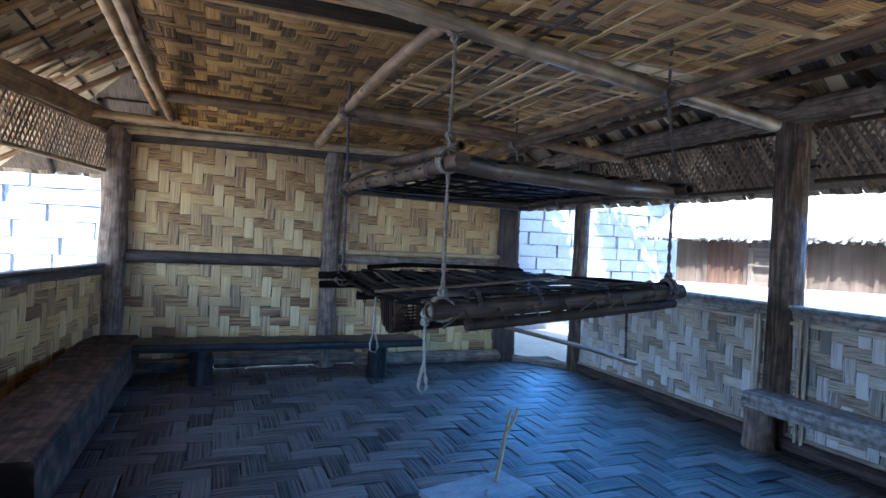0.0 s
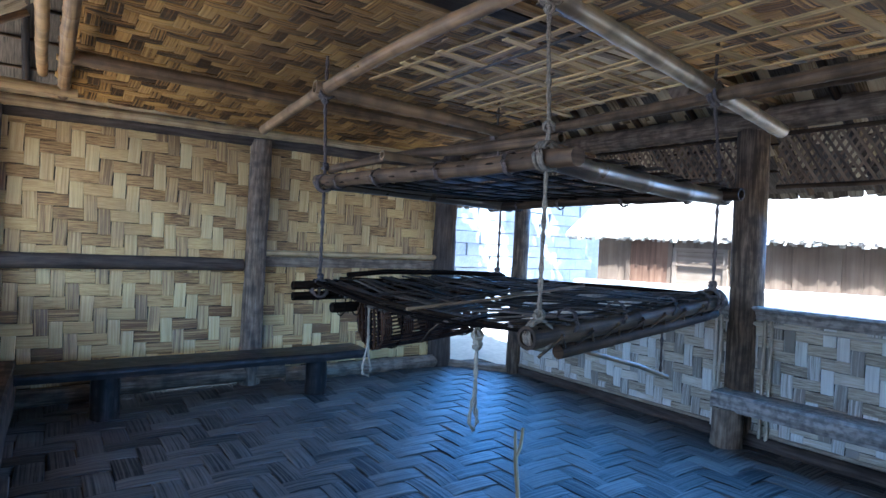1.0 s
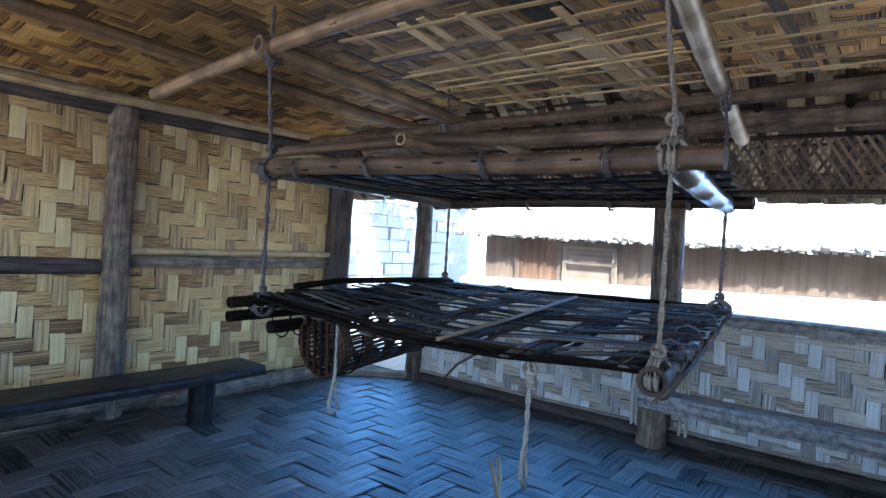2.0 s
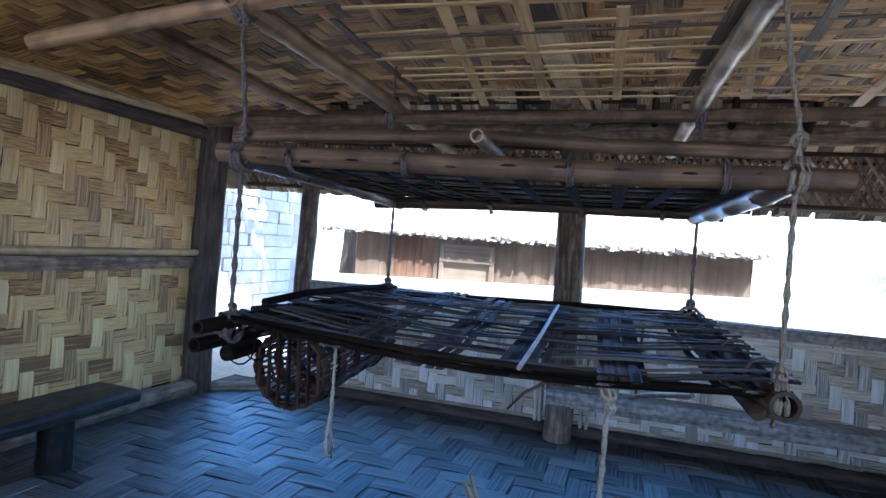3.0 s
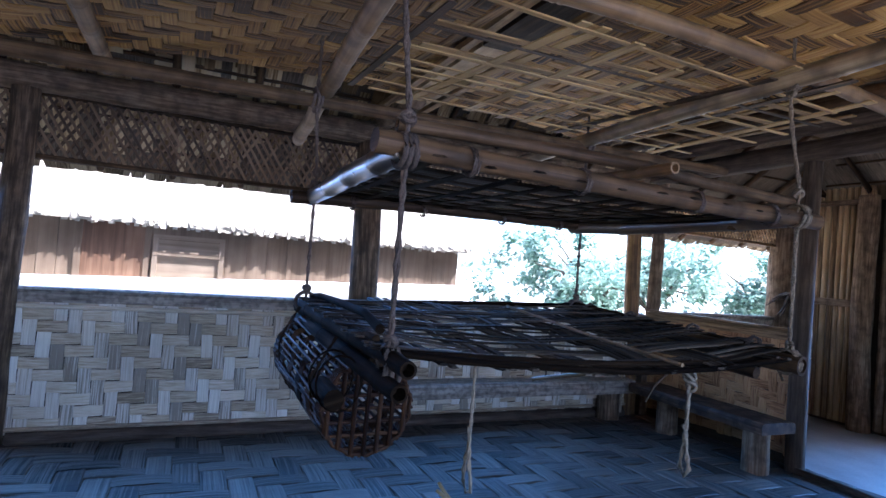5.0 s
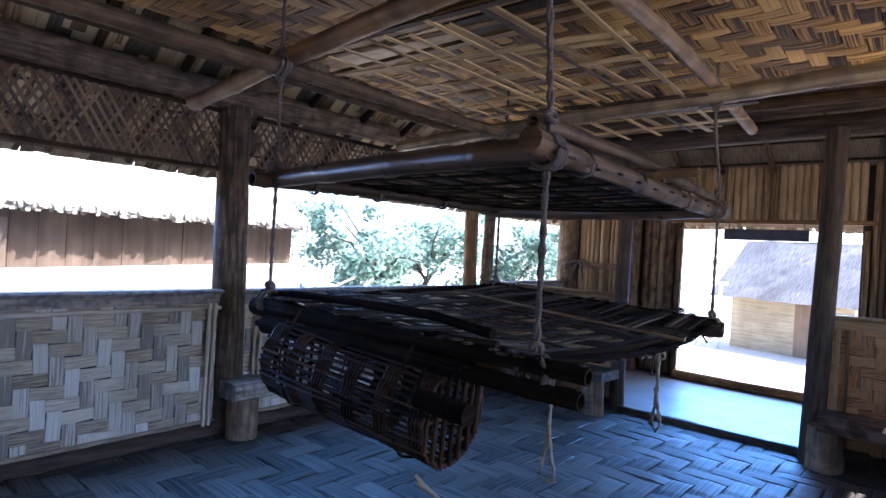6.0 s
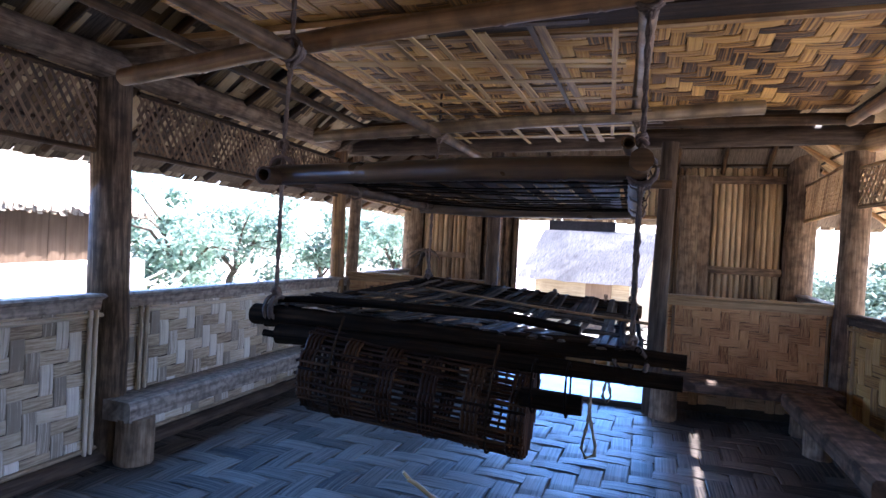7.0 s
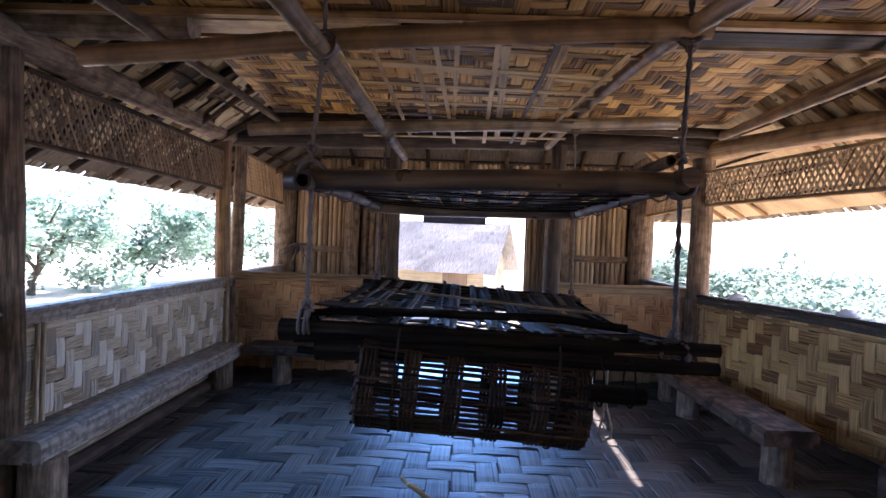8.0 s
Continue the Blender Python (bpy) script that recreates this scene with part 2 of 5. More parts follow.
M_east_up = grain_material("pale_split_bamboo_skin", (0.24, 0.19, 0.13), (0.54, 0.46, 0.35), (0.74, 0.67, 0.55), rough=0.4, lines=75, stretch=0.03, spread=0.45, spec=0.5, stain=(0.3, 0.22, 0.14), stain_amount=0.4, low=0.36)
M_bleached = grain_material("sun_bleached_thatch", (0.34, 0.29, 0.21), (0.52, 0.46, 0.36), (0.66, 0.60, 0.49), rough=0.9, lines=90, stretch=0.06, bump=0.5, rand="island", spread=0.4, spec=0.1, stain=(0.3, 0.25, 0.18))
M_leafroof = grain_material("dry_leaf_underside", (0.16, 0.1, 0.042), (0.46, 0.31, 0.155), (0.62, 0.46, 0.26), rough=0.8, lines=60, stretch=0.05, bump=0.4, rand="island", spread=0.6, spec=0.15, stain=(0.06, 0.04, 0.02))
M_greythatch = grain_material("grey_thatch", (0.10, 0.095, 0.09), (0.25, 0.24, 0.225), (0.46, 0.44, 0.41), rough=0.9, lines=90, stretch=0.06, bump=0.6, rand="island", spread=0.3, spec=0.1, stain=(0.12, 0.11, 0.10), stain_scale=1.2, stain_amount=0.7)
M_bench_dark = grain_material("sooty_plank", (0.006, 0.0045, 0.0035), (0.016, 0.012, 0.009), (0.05, 0.039, 0.03), rough=0.38, lines=26, stretch=0.07, bump=0.7, spread=0.2, stain=(0.012, 0.008, 0.006), stain_scale=10, stain_amount=0.85, spec=0.16, edge=(0.44, 0.58))
M_bench_brown = grain_material("brown_log_slab", (0.025, 0.014, 0.008), (0.085, 0.05, 0.029), (0.19, 0.125, 0.08), rough=0.65, lines=24, stretch=0.08, bump=0.8, spread=0.2, stain=(0.016, 0.009, 0.005), stain_scale=9, stain_amount=0.85, spec=0.25, edge=(0.44, 0.58))
M_hut_pale = grain_material("pale_plank", (0.22, 0.16, 0.10), (0.30, 0.22, 0.15), (0.38, 0.29, 0.20), rough=0.7, lines=14, stretch=0.05, bump=0.2, spread=0.2)
# white of the added step that stands for sunlit ground by the house
M_bright_strip = lump_material("bright_ground_strip", (0.62, 0.60, 0.55), (0.76, 0.74, 0.70), scale=3, fine=40, bump=0.15)
M_core = lump_material("mat_backing", (0.03, 0.02, 0.012), (0.07, 0.045, 0.025), scale=3)
M_ground = lump_material("dry_earth", (0.52, 0.46, 0.36), (0.72, 0.65, 0.53), scale=0.9, fine=14, bump=0.3)
M_porch = lump_material("worn_cement", (0.24, 0.23, 0.215), (0.36, 0.35, 0.33), rough=0.45, scale=3, fine=60, bump=0.08, spec=0.5)
M_block = lump_material("limestone_block", (0.36, 0.38, 0.40), (0.52, 0.545, 0.57), scale=2.5, fine=30, bump=0.4)
M_mortar = lump_material("mortar", (0.26, 0.27, 0.285), (0.36, 0.37, 0.38), scale=5)
M_hut = grain_material("plank_wall", (0.16, 0.11, 0.07), (0.215, 0.15, 0.098), (0.27, 0.195, 0.13), rough=0.7, lines=14, stretch=0.05, bump=0.2, spread=0.12)
M_hut_red = grain_material("reddish_plank", (0.15, 0.08, 0.045), (0.23, 0.13, 0.075), (0.3, 0.18, 0.11), rough=0.6, lines=14, stretch=0.05, bump=0.2, spread=0.3)
M_straw = grain_material("straw_wall", (0.30, 0.24, 0.15), (0.46, 0.38, 0.25), (0.58, 0.50, 0.35), rough=0.8, lines=30, stretch=0.05, spread=0.2)
M_bark = grain_material("bark", (0.05, 0.04, 0.03), (0.12, 0.095, 0.07), (0.2, 0.16, 0.12), rough=0.9, lines=20, bump=0.6)
M_leaf = grain_material("leaf", (0.19, 0.29, 0.22), (0.31, 0.44, 0.35), (0.44, 0.55, 0.46), rough=0.5, lines=40, rand="island", spread=0.6, stain=(0.18, 0.26, 0.18), stain_amount=0.3)
M_bush = grain_material("bush_leaf", (0.18, 0.26, 0.19), (0.26, 0.35, 0.27), (0.36, 0.45, 0.36), rough=0.6, lines=40, rand="island", spread=0.6, stain=(0.18, 0.24, 0.17), stain_amount=0.3)
M_sign = lump_material("faded_board", (0.05, 0.055, 0.07), (0.09, 0.10, 0.13), rough=0.5, scale=8)
M_ash = lump_material("ash_slab", (0.13, 0.13, 0.125), (0.22, 0.215, 0.205), scale=12, fine=90, bump=0.3)
M_white = lump_material("pale_stone", (0.55, 0.54, 0.50), (0.72, 0.71, 0.68), scale=9)




def let_light_through(m, share=0.45):
    """Thin leaves pass part of the light on."""
    n, l = m.node_tree.nodes, m.node_tree.links
    bsdf = n["Principled BSDF"]
    tr = n.new("ShaderNodeBsdfTranslucent")
    mx = n.new("ShaderNodeMixShader")
    mx.inputs["Fac"].default_value = share
    l.new(bsdf.inputs["Base Color"].links[0].from_socket, tr.inputs["Color"])
    l.new(bsdf.outputs["BSDF"], mx.inputs[1])
    l.new(tr.outputs["BSDF"], mx.inputs[2])
    l.new(mx.outputs["Shader"], n["Material Output"].inputs["Surface"])


let_light_through(M_leaf, 0.62)
let_light_through(M_bush)

# ---- mesh tools ----
class Build:
    """Collects vertices, faces and UVs in metres, then becomes one mesh."""

    def __init__(self):
        self.v, self.f, self.uv, self.smooth = [], [], [], []

    def face(self, pts, uvs, smooth=False):
        k = len(self.v)
        self.v += [tuple(p) for p in pts]
        self.f.append(tuple(range(k, k + len(pts))))
        self.uv += list(uvs)
        self.smooth.append(smooth)

    def grid(self, rows, uvrows, smooth=True, close=False):
        """A sheet through rows of points; shared vertices; close joins the last column to the first."""
        k, w = len(self.v), len(rows[0])
        for r in rows:
            self.v += [tuple(p) for p in r]
        for i in range(len(rows) - 1):
            for j in range(w if close else w - 1):
                j2 = (j + 1) % w
                self.f.append((k + i * w + j, k + i * w + j2, k + (i + 1) * w + j2, k + (i + 1) * w + j))
                a, b = uvrows[i], uvrows[i + 1]
                jb = j + 1
                self.uv += [a[j], a[jb] if close else a[j2], b[jb] if close else b[j2], b[j]]
                self.smooth.append(smooth)

    def box(self, c, ax, ay, az, sx, sy, sz):
        """A block: centre, three unit axes, three sizes; the grain runs along ax."""
        c, ax, ay, az = Vector(c), Vector(ax), Vector(ay), Vector(az)
        p = lambda i, j, k: c + ax * (i * sx / 2) + ay * (j * sy / 2) + az * (k * sz / 2)
        for s in (-1, 1):
            o = 1 if s > 0 else -1
            q = [(-1, -1), (1, -1), (1, 1), (-1, 1)][::o]
            self.face([p(a, b, s) for a, b in q], [(a * sx / 2, b * sy / 2) for a, b in q])
            self.face([p(b, s, a) for a, b in q], [(b * sx / 2, a * sz / 2 + sy) for a, b in q])
            self.face([p(s, a, b) for a, b in q], [(b * sz / 2, a * sy / 2) for a, b in q])

    def mesh(self, name):
        me = bpy.data.meshes.new(name)
        me.from_pydata(self.v, [], self.f)
        lay = me.uv_layers.new(name="UVMap")
        lay.data.foreach_set("uv", np.array(self.uv, dtype=np.float32).ravel())
        me.polygons.foreach_set("use_smooth", self.smooth)
        me.update()
        return me


def part(name, b, mat, parent=None, label=""):
    me = b.mesh(name) if isinstance(b, Build) else b
    if not me.materials:
        me.materials.append(mat)
    ob = new(name, me)
    ob.parent = parent
    if label:
        tagged(ob, label)
    return ob


def thing(name, label, category, group="", kind="", at=(0, 0, 0)):
    ob = new(name)
    ob.location = at
    ob.empty_display_size = 0.1
    return tagged(ob, label, category, group, kind)


def frame_of(d):
    d = Vector(d).normalized()
    up = Vector((0, 0, 1)) if abs(d.z) < 0.9 else Vector((1, 0, 0))
    a = d.cross(up).normalized()
    return d, a, a.cross(d).normalized()


def tube(b, pts, radii, seg=10, wob=0.0, seed=0, caps=True, hollow=False):
    """A round bar through points with a radius at each; wob roughens it; hollow opens its ends like cut bamboo."""
    pts = [Vector(p) for p in pts]
    rng = random.Random(seed)
    n = len(pts)
    length, rows, uvr = 0.0, [], []
    for i, p in enumerate(pts):
        if i:
            length += (p - pts[i - 1]).length
        d = pts[min(i + 1, n - 1)] - pts[max(i - 1, 0)]
        _, a, c = frame_of(d)
        row = []
        for j in range(seg):
            t = 2 * math.pi * j / seg
            r = radii[i] * (1 + wob * rng.uniform(-1, 1))
            row.append(p + a * (r * math.cos(t)) + c * (r * math.sin(t)))
        rows.append(row)
        uvr.append([(length, 2 * math.pi * radii[0] * j / seg) for j in range(seg + 1)])
    b.grid(rows, uvr, True, True)
    if caps:
        for i, o in ((0, -1), (n - 1, 1)):
            ring = rows[i][::1 if o > 0 else -1]
            p = pts[i]
            if hollow:
                d = (pts[i] - pts[i - 1 if o > 0 else i + 1]).normalized()
                inner = [p + (q - p) * 0.72 for q in ring]
                deep = [q - d * min(0.12, radii[i] * 2.5) for q in inner]
                for j in range(seg):
                    k = (j + 1) % seg
                    b.face([ring[j], ring[k], inner[k], inner[j]], [(0, 0), (0, 0.01), (0.01, 0.01), (0.01, 0)])
                    b.face([inner[j], inner[k], deep[k], deep[j]], [(0, 0), (0, 0.01), (0.1, 0.01), (0.1, 0)])
                b.face(deep, [(0.02 * j, 0) for j in range(seg)])
            else:
                b.face(ring, [(0.3 * (q - p).x, 0.3 * (q - p).y + (q - p).z) for q in ring])


def bamboo(b, p0, p1, r, seed=0, bend=0.01, step=0.32, seg=12, taper=0.08, hollow=True, bow=0.0):
    """A bamboo pole with swollen joints and a slight bend."""
    rng = random.Random(seed)
    p0, p1 = Vector(p0), Vector(p1)
    d, a, c = frame_of(p1 - p0)
    length = (p1 - p0).length
    n = max(2, int(length / step))
    pts, rad = [], []
    kink = [(rng.uniform(-1, 1), rng.uniform(-1, 1)) for _ in range(n + 2)]
    off = rng.uniform(0.2, 0.8) / n

    def centre(t):
        s = math.sin(math.pi * t)
        w = Vector((0, 0, bow * s))
        i = min(int(t * n), n)
        w += a * (bend * (kink[0][0] * s + 0.25 * kink[i][0] * math.sin(math.pi * t * n)))
        w += c * (bend * (kink[0][1] * s + 0.25 * kink[i][1] * math.sin(math.pi * t * n)))
        return p0.lerp(p1, t) + w
    ts = [(0.0, 1.0)]
    for i in range(n):
        t = (i + 0.5) / n + off * 0.4
        e = 0.014 / length
        ts += [(t - 2.2 * e, 1.0), (t - e, 1.09), (t - 0.2 * e, 0.97), (t + e, 1.07), (t + 2.2 * e, 1.0)]
    ts.append((1.0, 1.0))
    for t, k in ts:
        t = max(0.0, min(1.0, t))
        pts.append(centre(t))
        rad.append(r * k * (1 - taper * t) * (1 + 0.05 * noise.noise(Vector((t * length * 2.0, seed * 1.7, 0.0)))))
    tube(b, pts, rad, seg, 0.025, seed, True, hollow)


def trunk(b, p0, p1, r, r1=None, seed=0, seg=14, n=9, lump=0.07, bend=0.02):
    """A rough log: uneven girth, knots and a bend."""
    rng = random.Random(seed)
    p0, p1 = Vector(p0), Vector(p1)
    d, a, c = frame_of(p1 - p0)
    r1 = r1 or r
    length = (p1 - p0).length
    n = max(n, int(length / 0.22))
    rows, uvr = [], []
    ph = [rng.uniform(0, 6.28) for _ in range(4)]
    for i in range(n + 1):
        t = i / n
        p = p0.lerp(p1, t) + a * (bend * math.sin(ph[0] + 3.1 * t) - bend * math.sin(ph[0])) + c * (bend * math.sin(ph[1] + 2.3 * t) - bend * math.sin(ph[1]))
        if i == n:
            p = p0.lerp(p1, 1.0) + (p - p0.lerp(p1, 1.0)) * 1.0
        rr = r + (r1 - r) * t
        row = []
        for j in range(seg):
            th = 2 * math.pi * j / seg
            q = Vector((math.cos(th) * 1.3, math.sin(th) * 1.3, t * length * 2.2 + seed * 7.1))
            k = rr * (1 + lump * 2.2 * noise.noise(q) + lump * 0.8 * noise.noise(q * 3.1))
            row.append(p + a * (k * math.cos(th)) + c * (k * math.sin(th)))
        rows.append(row)
        uvr.append([(t * length, 2 * math.pi * r * j / seg) for j in range(seg + 1)])
    b.grid(rows, uvr, True, True)
    for i, o in ((0, -1), (n, 1)):
        ring = rows[i][::o]
        b.face(ring, [((q - ring[0]).length, 0.4 * (q - ring[1]).length) for q in ring])


def twisted(b, pts, r, turns=14.0, seg=6, strands=2, per=10, seed=0):
    """A rope of twisted strands through points."""
    pts = [Vector(p) for p in pts]
    cum = [0.0]
    for i in range(1, len(pts)):
        cum.append(cum[-1] + (pts[i] - pts[i - 1]).length)
    length = cum[-1]
    n = max(6, int(length * turns * per / 6))

    def at(s):
        for i in range(1, len(pts)):
            if s <= cum[i] or i == len(pts) - 1:
                t = (s - cum[i - 1]) / max(1e-6, cum[i] - cum[i - 1])
                q0, q3 = pts[max(i - 2, 0)], pts[min(i + 1, len(pts) - 1)]
                q1, q2 = pts[i - 1], pts[i]
                return 0.5 * ((2 * q1) + (q2 - q0) * t + (2 * q0 - 5 * q1 + 4 * q2 - q3) * t * t + (3 * q1 - q0 - 3 * q2 + q3) * t ** 3)
    for s in range(strands):
        line, rad = [], []
        for i in range(n + 1):
            u = i / n * length
            p = at(u)
            d = at(min(length, u + 0.01)) - at(max(0.0, u - 0.01))
            _, a, c = frame_of(d)
            th = 2 * math.pi * (u * turns + s / strands)
            line.append(p + a * (r * 0.55 * math.cos(th)) + c * (r * 0.55 * math.sin(th)))
            rad.append(r * 0.62)
        tube(b, line, rad, seg, 0.06, seed + s)


# one float of the twill weave: an arched plate with rolled ends, length 1 x width 1 in its own space, scaled when placed
def float_mesh(name, w, length, mat, rise=0.007):
    b = Build()
    half, hw = length / 2, w / 2 * 0.98
    us = [-half - 0.3 * w, -half, -half * 0.55, half * 0.55, half, half + 0.3 * w]
    zs = [-0.012, rise * 0.35, rise, rise, rise * 0.35, -0.012]
    vs = [(-hw, -0.008), (-hw * 0.92, -0.0005), (0.0, 0.0015), (hw * 0.92, -0.0005), (hw, -0.008)]
    rows = [[(u, v, z + dz) for v, dz in vs] for u, z in zip(us, zs)]
    b.grid(rows, [[(u, v) for v, _ in vs] for u in us], False)
    me = b.mesh(name)
    me.materials.append(mat)
    return me


def twill_floats(nu, nv):
    """The visible floats of a two-up two-down twill, in strip units, cut off at the mat's edges: (u, v, turned, share of the full length)."""
    out = []
    for i in range(nu):
        for j in range(-2, nv + 1):
            if (i + j) % 4 == 0:
                a, c = max(j, 0), min(j + 2, nv)
                if c > a:
                    out.append((i + 0.5, (a + c) / 2, True, (c - a) / 2))
    for j in range(nv):
        for i in range(-2, nu + 1):
            if (i + j) % 4 == 2:
                a, c = max(i, 0), min(i + 2, nu)
                if c > a:
                    out.append(((a + c) / 2, j + 0.5, False, (c - a) / 2))
    return out


def woven(parent, name, origin, ud, vd, nd, wide, high, strip, mat, rng, limit=300, rest_mat=None, near=None, keep=None, mat_up=None, rise=0.007, rock=0.05):
    """Weaves a mat over a rectangle: floats as pieces of their own, past the limit joined into one."""
    ud, vd, nd, origin = Vector(ud).normalized(), Vector(vd).normalized(), Vector(nd).normalized(), Vector(origin)
    nu, nv = max(2, round(wide / strip)), max(2, round(high / strip))
    su, sv = wide / nu, high / nv
    fl = {False: float_mesh(name + "_strip", sv, 2 * su, mat, rise), True: float_mesh(name + "_strip", su, 2 * sv, mat_up or mat, rise)}
    todo = []
    for u, v, turned, share in twill_floats(nu, nv):
        if keep and not keep(u * su, v * sv):
            continue
        p = origin + ud * (u * su) + vd * (v * sv) + nd * (0.004 + rng.uniform(0, 0.004))
        ax, ay = (vd, -ud) if turned else (ud, vd)
        skew = rng.uniform(-0.03, 0.03)
        ax, ay = ax + ay * skew, ay - ax * skew
        tilt = rng.uniform(-rock, rock)
        pitch = rng.uniform(-0.6, 0.6) * rock
        m = Matrix.Identity(4)
        wk = rng.uniform(0.95, 1.0)
        for r in range(3):
            m[r][0], m[r][1], m[r][2], m[r][3] = ax[r] * share + nd[r] * pitch, ay[r] * wk + nd[r] * tilt, nd[r], p[r]
        todo.append((m, p, turned))
    if near is not None:
        todo.sort(key=lambda q: (q[1] - Vector(near)).length)
    for m, _, turned in todo[:limit]:
        ob = new("strip", fl[turned])
        ob.parent = parent
        ob.matrix_world = m
    if len(todo) > limit:
        b = Build()
        for m, _, turned in todo[limit:]:
            me = fl[turned]
            base = np.array([v.co for v in me.vertices])
            k = len(b.v)
            mm = np.array(m)
            b.v += [tuple(q) for q in base @ mm[:3, :3].T + mm[:3, 3]]
            b.f += [tuple(x + k for x in f.vertices) for f in me.polygons]
            b.uv += [tuple(d.uv) for d in me.uv_layers[0].data]
            b.smooth += [False] * len(me.polygons)
        tagged(part("woven_strips", b, rest_mat or mat, parent), kind="stuff")
    return todo


# ---- the room's plan ----
AD, AB = Vector((-5.14, 3.42, 0)), Vector((-0.6, 3.42, 0))
B1, B2, B3 = Vector((-0.05, 2.66, 0)), Vector((0.05, 0.0, 0)), Vector((0.10, -3.15, 0))
CD, DM = Vector((-5.10, -3.42, 0)), Vector((-5.86, 0.25, 0))
SILL, BEAM = 1.10, 2.58
R = random.Random(5)
UP = Vector((0, 0, 1))


def slab_wall(name, p, q, z0, z1, label, thick=0.05, inward=None, mat=None):
    """A wall core between two plan points; returns the object with its axis frame."""
    d = (q - p).normalized()
    nrm = Vector((-d.y, d.x, 0))
    if inward is not None and nrm.dot(inward - p) < 0:
        nrm = -nrm
    b = Build()
    c = (p + q) / 2 + UP * ((z0 + z1) / 2) - nrm * (thick / 2)
    b.box(c, d, nrm, UP, (q - p).length, thick, z1 - z0)
    ob = part(name, b, mat or M_core)
    tagged(ob, label, "wall", kind="structure")
    return ob, d, nrm


CENTRE = Vector((-2.6, 0, 0))

# floor
bf = Build()
bf.face([(-5.3, 3.5, 0), (-6.0, 0.25, 0), (-5.3, -3.48, 0), (0.1, -3.48, 0), (0.1, 3.5, 0)][::-1], [(0, 0)] * 5)
bf.face([(-5.3, 3.5, -0.09), (-6.0, 0.25, -0.09), (-5.3, -3.48, -0.09), (0.1, -3.48, -0.09), (0.1, 3.5, -0.09)], [(0, 0)] * 5)
edge = [(-5.3, 3.5), (-6.0, 0.25), (-5.3, -3.48), (0.1, -3.48), (0.1, 3.5)]
for i in range(5):
    (xa, ya), (xb, yb) = edge[i], edge[(i + 1) % 5]
    bf.face([(xa, ya, -0.09), (xa, ya, 0), (xb, yb, 0), (xb, yb, -0.09)], [(0, 0)] * 4)
floor = part("floor", bf, M_core)
tagged(floor, "floor of greyish woven split bamboo strips in a twill", "floor", kind="structure")

# wall A: woven panels between posts
wa, dA, nA = slab_wall("wall_north", AD, AB, 0.045, 2.42, "tan woven split bamboo wall between rough posts", inward=CENTRE)
# wall B: door opening in the corner, then a half wall
wb, dB, nB = slab_wall("wall_east", B1 + Vector((0, -0.05, 0)), B3 + Vector((0, -0.19, 0)), 0.0, SILL - 0.03, "half-height wall of pale woven split bamboo", inward=CENTRE)
CL, CR = Vector((-1.74, -3.34, 0)), Vector((-3.46, -3.38, 0))
B3C = Vector((0.10, -3.32, 0))
wcl, dCl, nC = slab_wall("wall_south_1", B3C, CL, 0.0, SILL + 0.03, "low wall of reddish split bamboo beside the doorway", inward=CENTRE)
wcr, dCr, nC2 = slab_wall("wall_south_2", CR, CD, 0.0, SILL + 0.03, "low wall of reddish woven split bamboo", inward=CENTRE)
wd1, dD1, nD1 = slab_wall("wall_west_1", AD, DM, 0.0, SILL - 0.03, "half-height woven split bamboo wall", inward=CENTRE)
wd2, dD2, nD2 = slab_wall("wall_west_2", DM, CD, 0.0, SILL - 0.03, "half-height woven split bamboo wall in brownish tan", inward=CENTRE)


def sill_rail(name, p, q, nrm, z, label, mat=None, seed=0, w=0.10):
    d = (q - p).normalized()
    b = Build()
    L = (q - p).length
    n = 8
    rows, uvr = [], []
    prof = [(-w / 2, -0.085), (w / 2 - 0.03, -0.085), (w / 2 - 0.025, -0.02), (w / 2, 0.005), (w / 2 - 0.012, 0.022), (-w / 2, 0.022)]
    rg = random.Random(seed)
    for i in range(n + 1):
        c = p + d * (L * i / n) + UP * (z + rg.uniform(-0.004, 0.004)) + nrm * (0.0 + rg.uniform(-0.004, 0.004))
        rows.append([c + nrm * y + UP * zz for y, zz in prof])
        uvr.append([(L * i / n, 0.05 * k) for k in range(len(prof) + 1)])
    b.grid(rows, uvr, False, True)
    b.face(rows[0], [(0, 0.01 * k) for k in range(6)])
    b.face(rows[-1][::-1], [(0, 0.01 * k) for k in range(6)])
    return tagged(part(name, b, mat or M_plank), label, "sill", kind="structure")


sill_rail("sill_east", B1, B3 + Vector((0, -0.10, 0)), nB, SILL, "worn grey wooden sill rail on the half wall", seed=1)
sill_rail("sill_south_1", B3C, CL, nC, SILL + 0.06, "brown wooden sill rail", M_slat, seed=2)
sill_rail("sill_south_2", CR, CD, nC2, SILL + 0.06, "brown wooden sill rail", M_slat, seed=3)
sill_rail("sill_west_1", AD, DM, nD1, SILL, "worn wooden sill rail", seed=4)
sill_rail("sill_west_2", DM, CD, nD2, SILL, "worn wooden sill rail", seed=5)


def log_post(p, r, z1, label, mat=None, seed=0, lean=(0, 0), r1=None, z0=-0.1, name="post", lump=0.07):
    b = Build()
    p = Vector(p)
    trunk(b, (p.x, p.y, z0), (p.x + lean[0], p.y + lean[1], z1), r, r1 or r * 0.94, seed, lump=lump)
    return tagged(part(name, b, mat or M_log), label, "post")


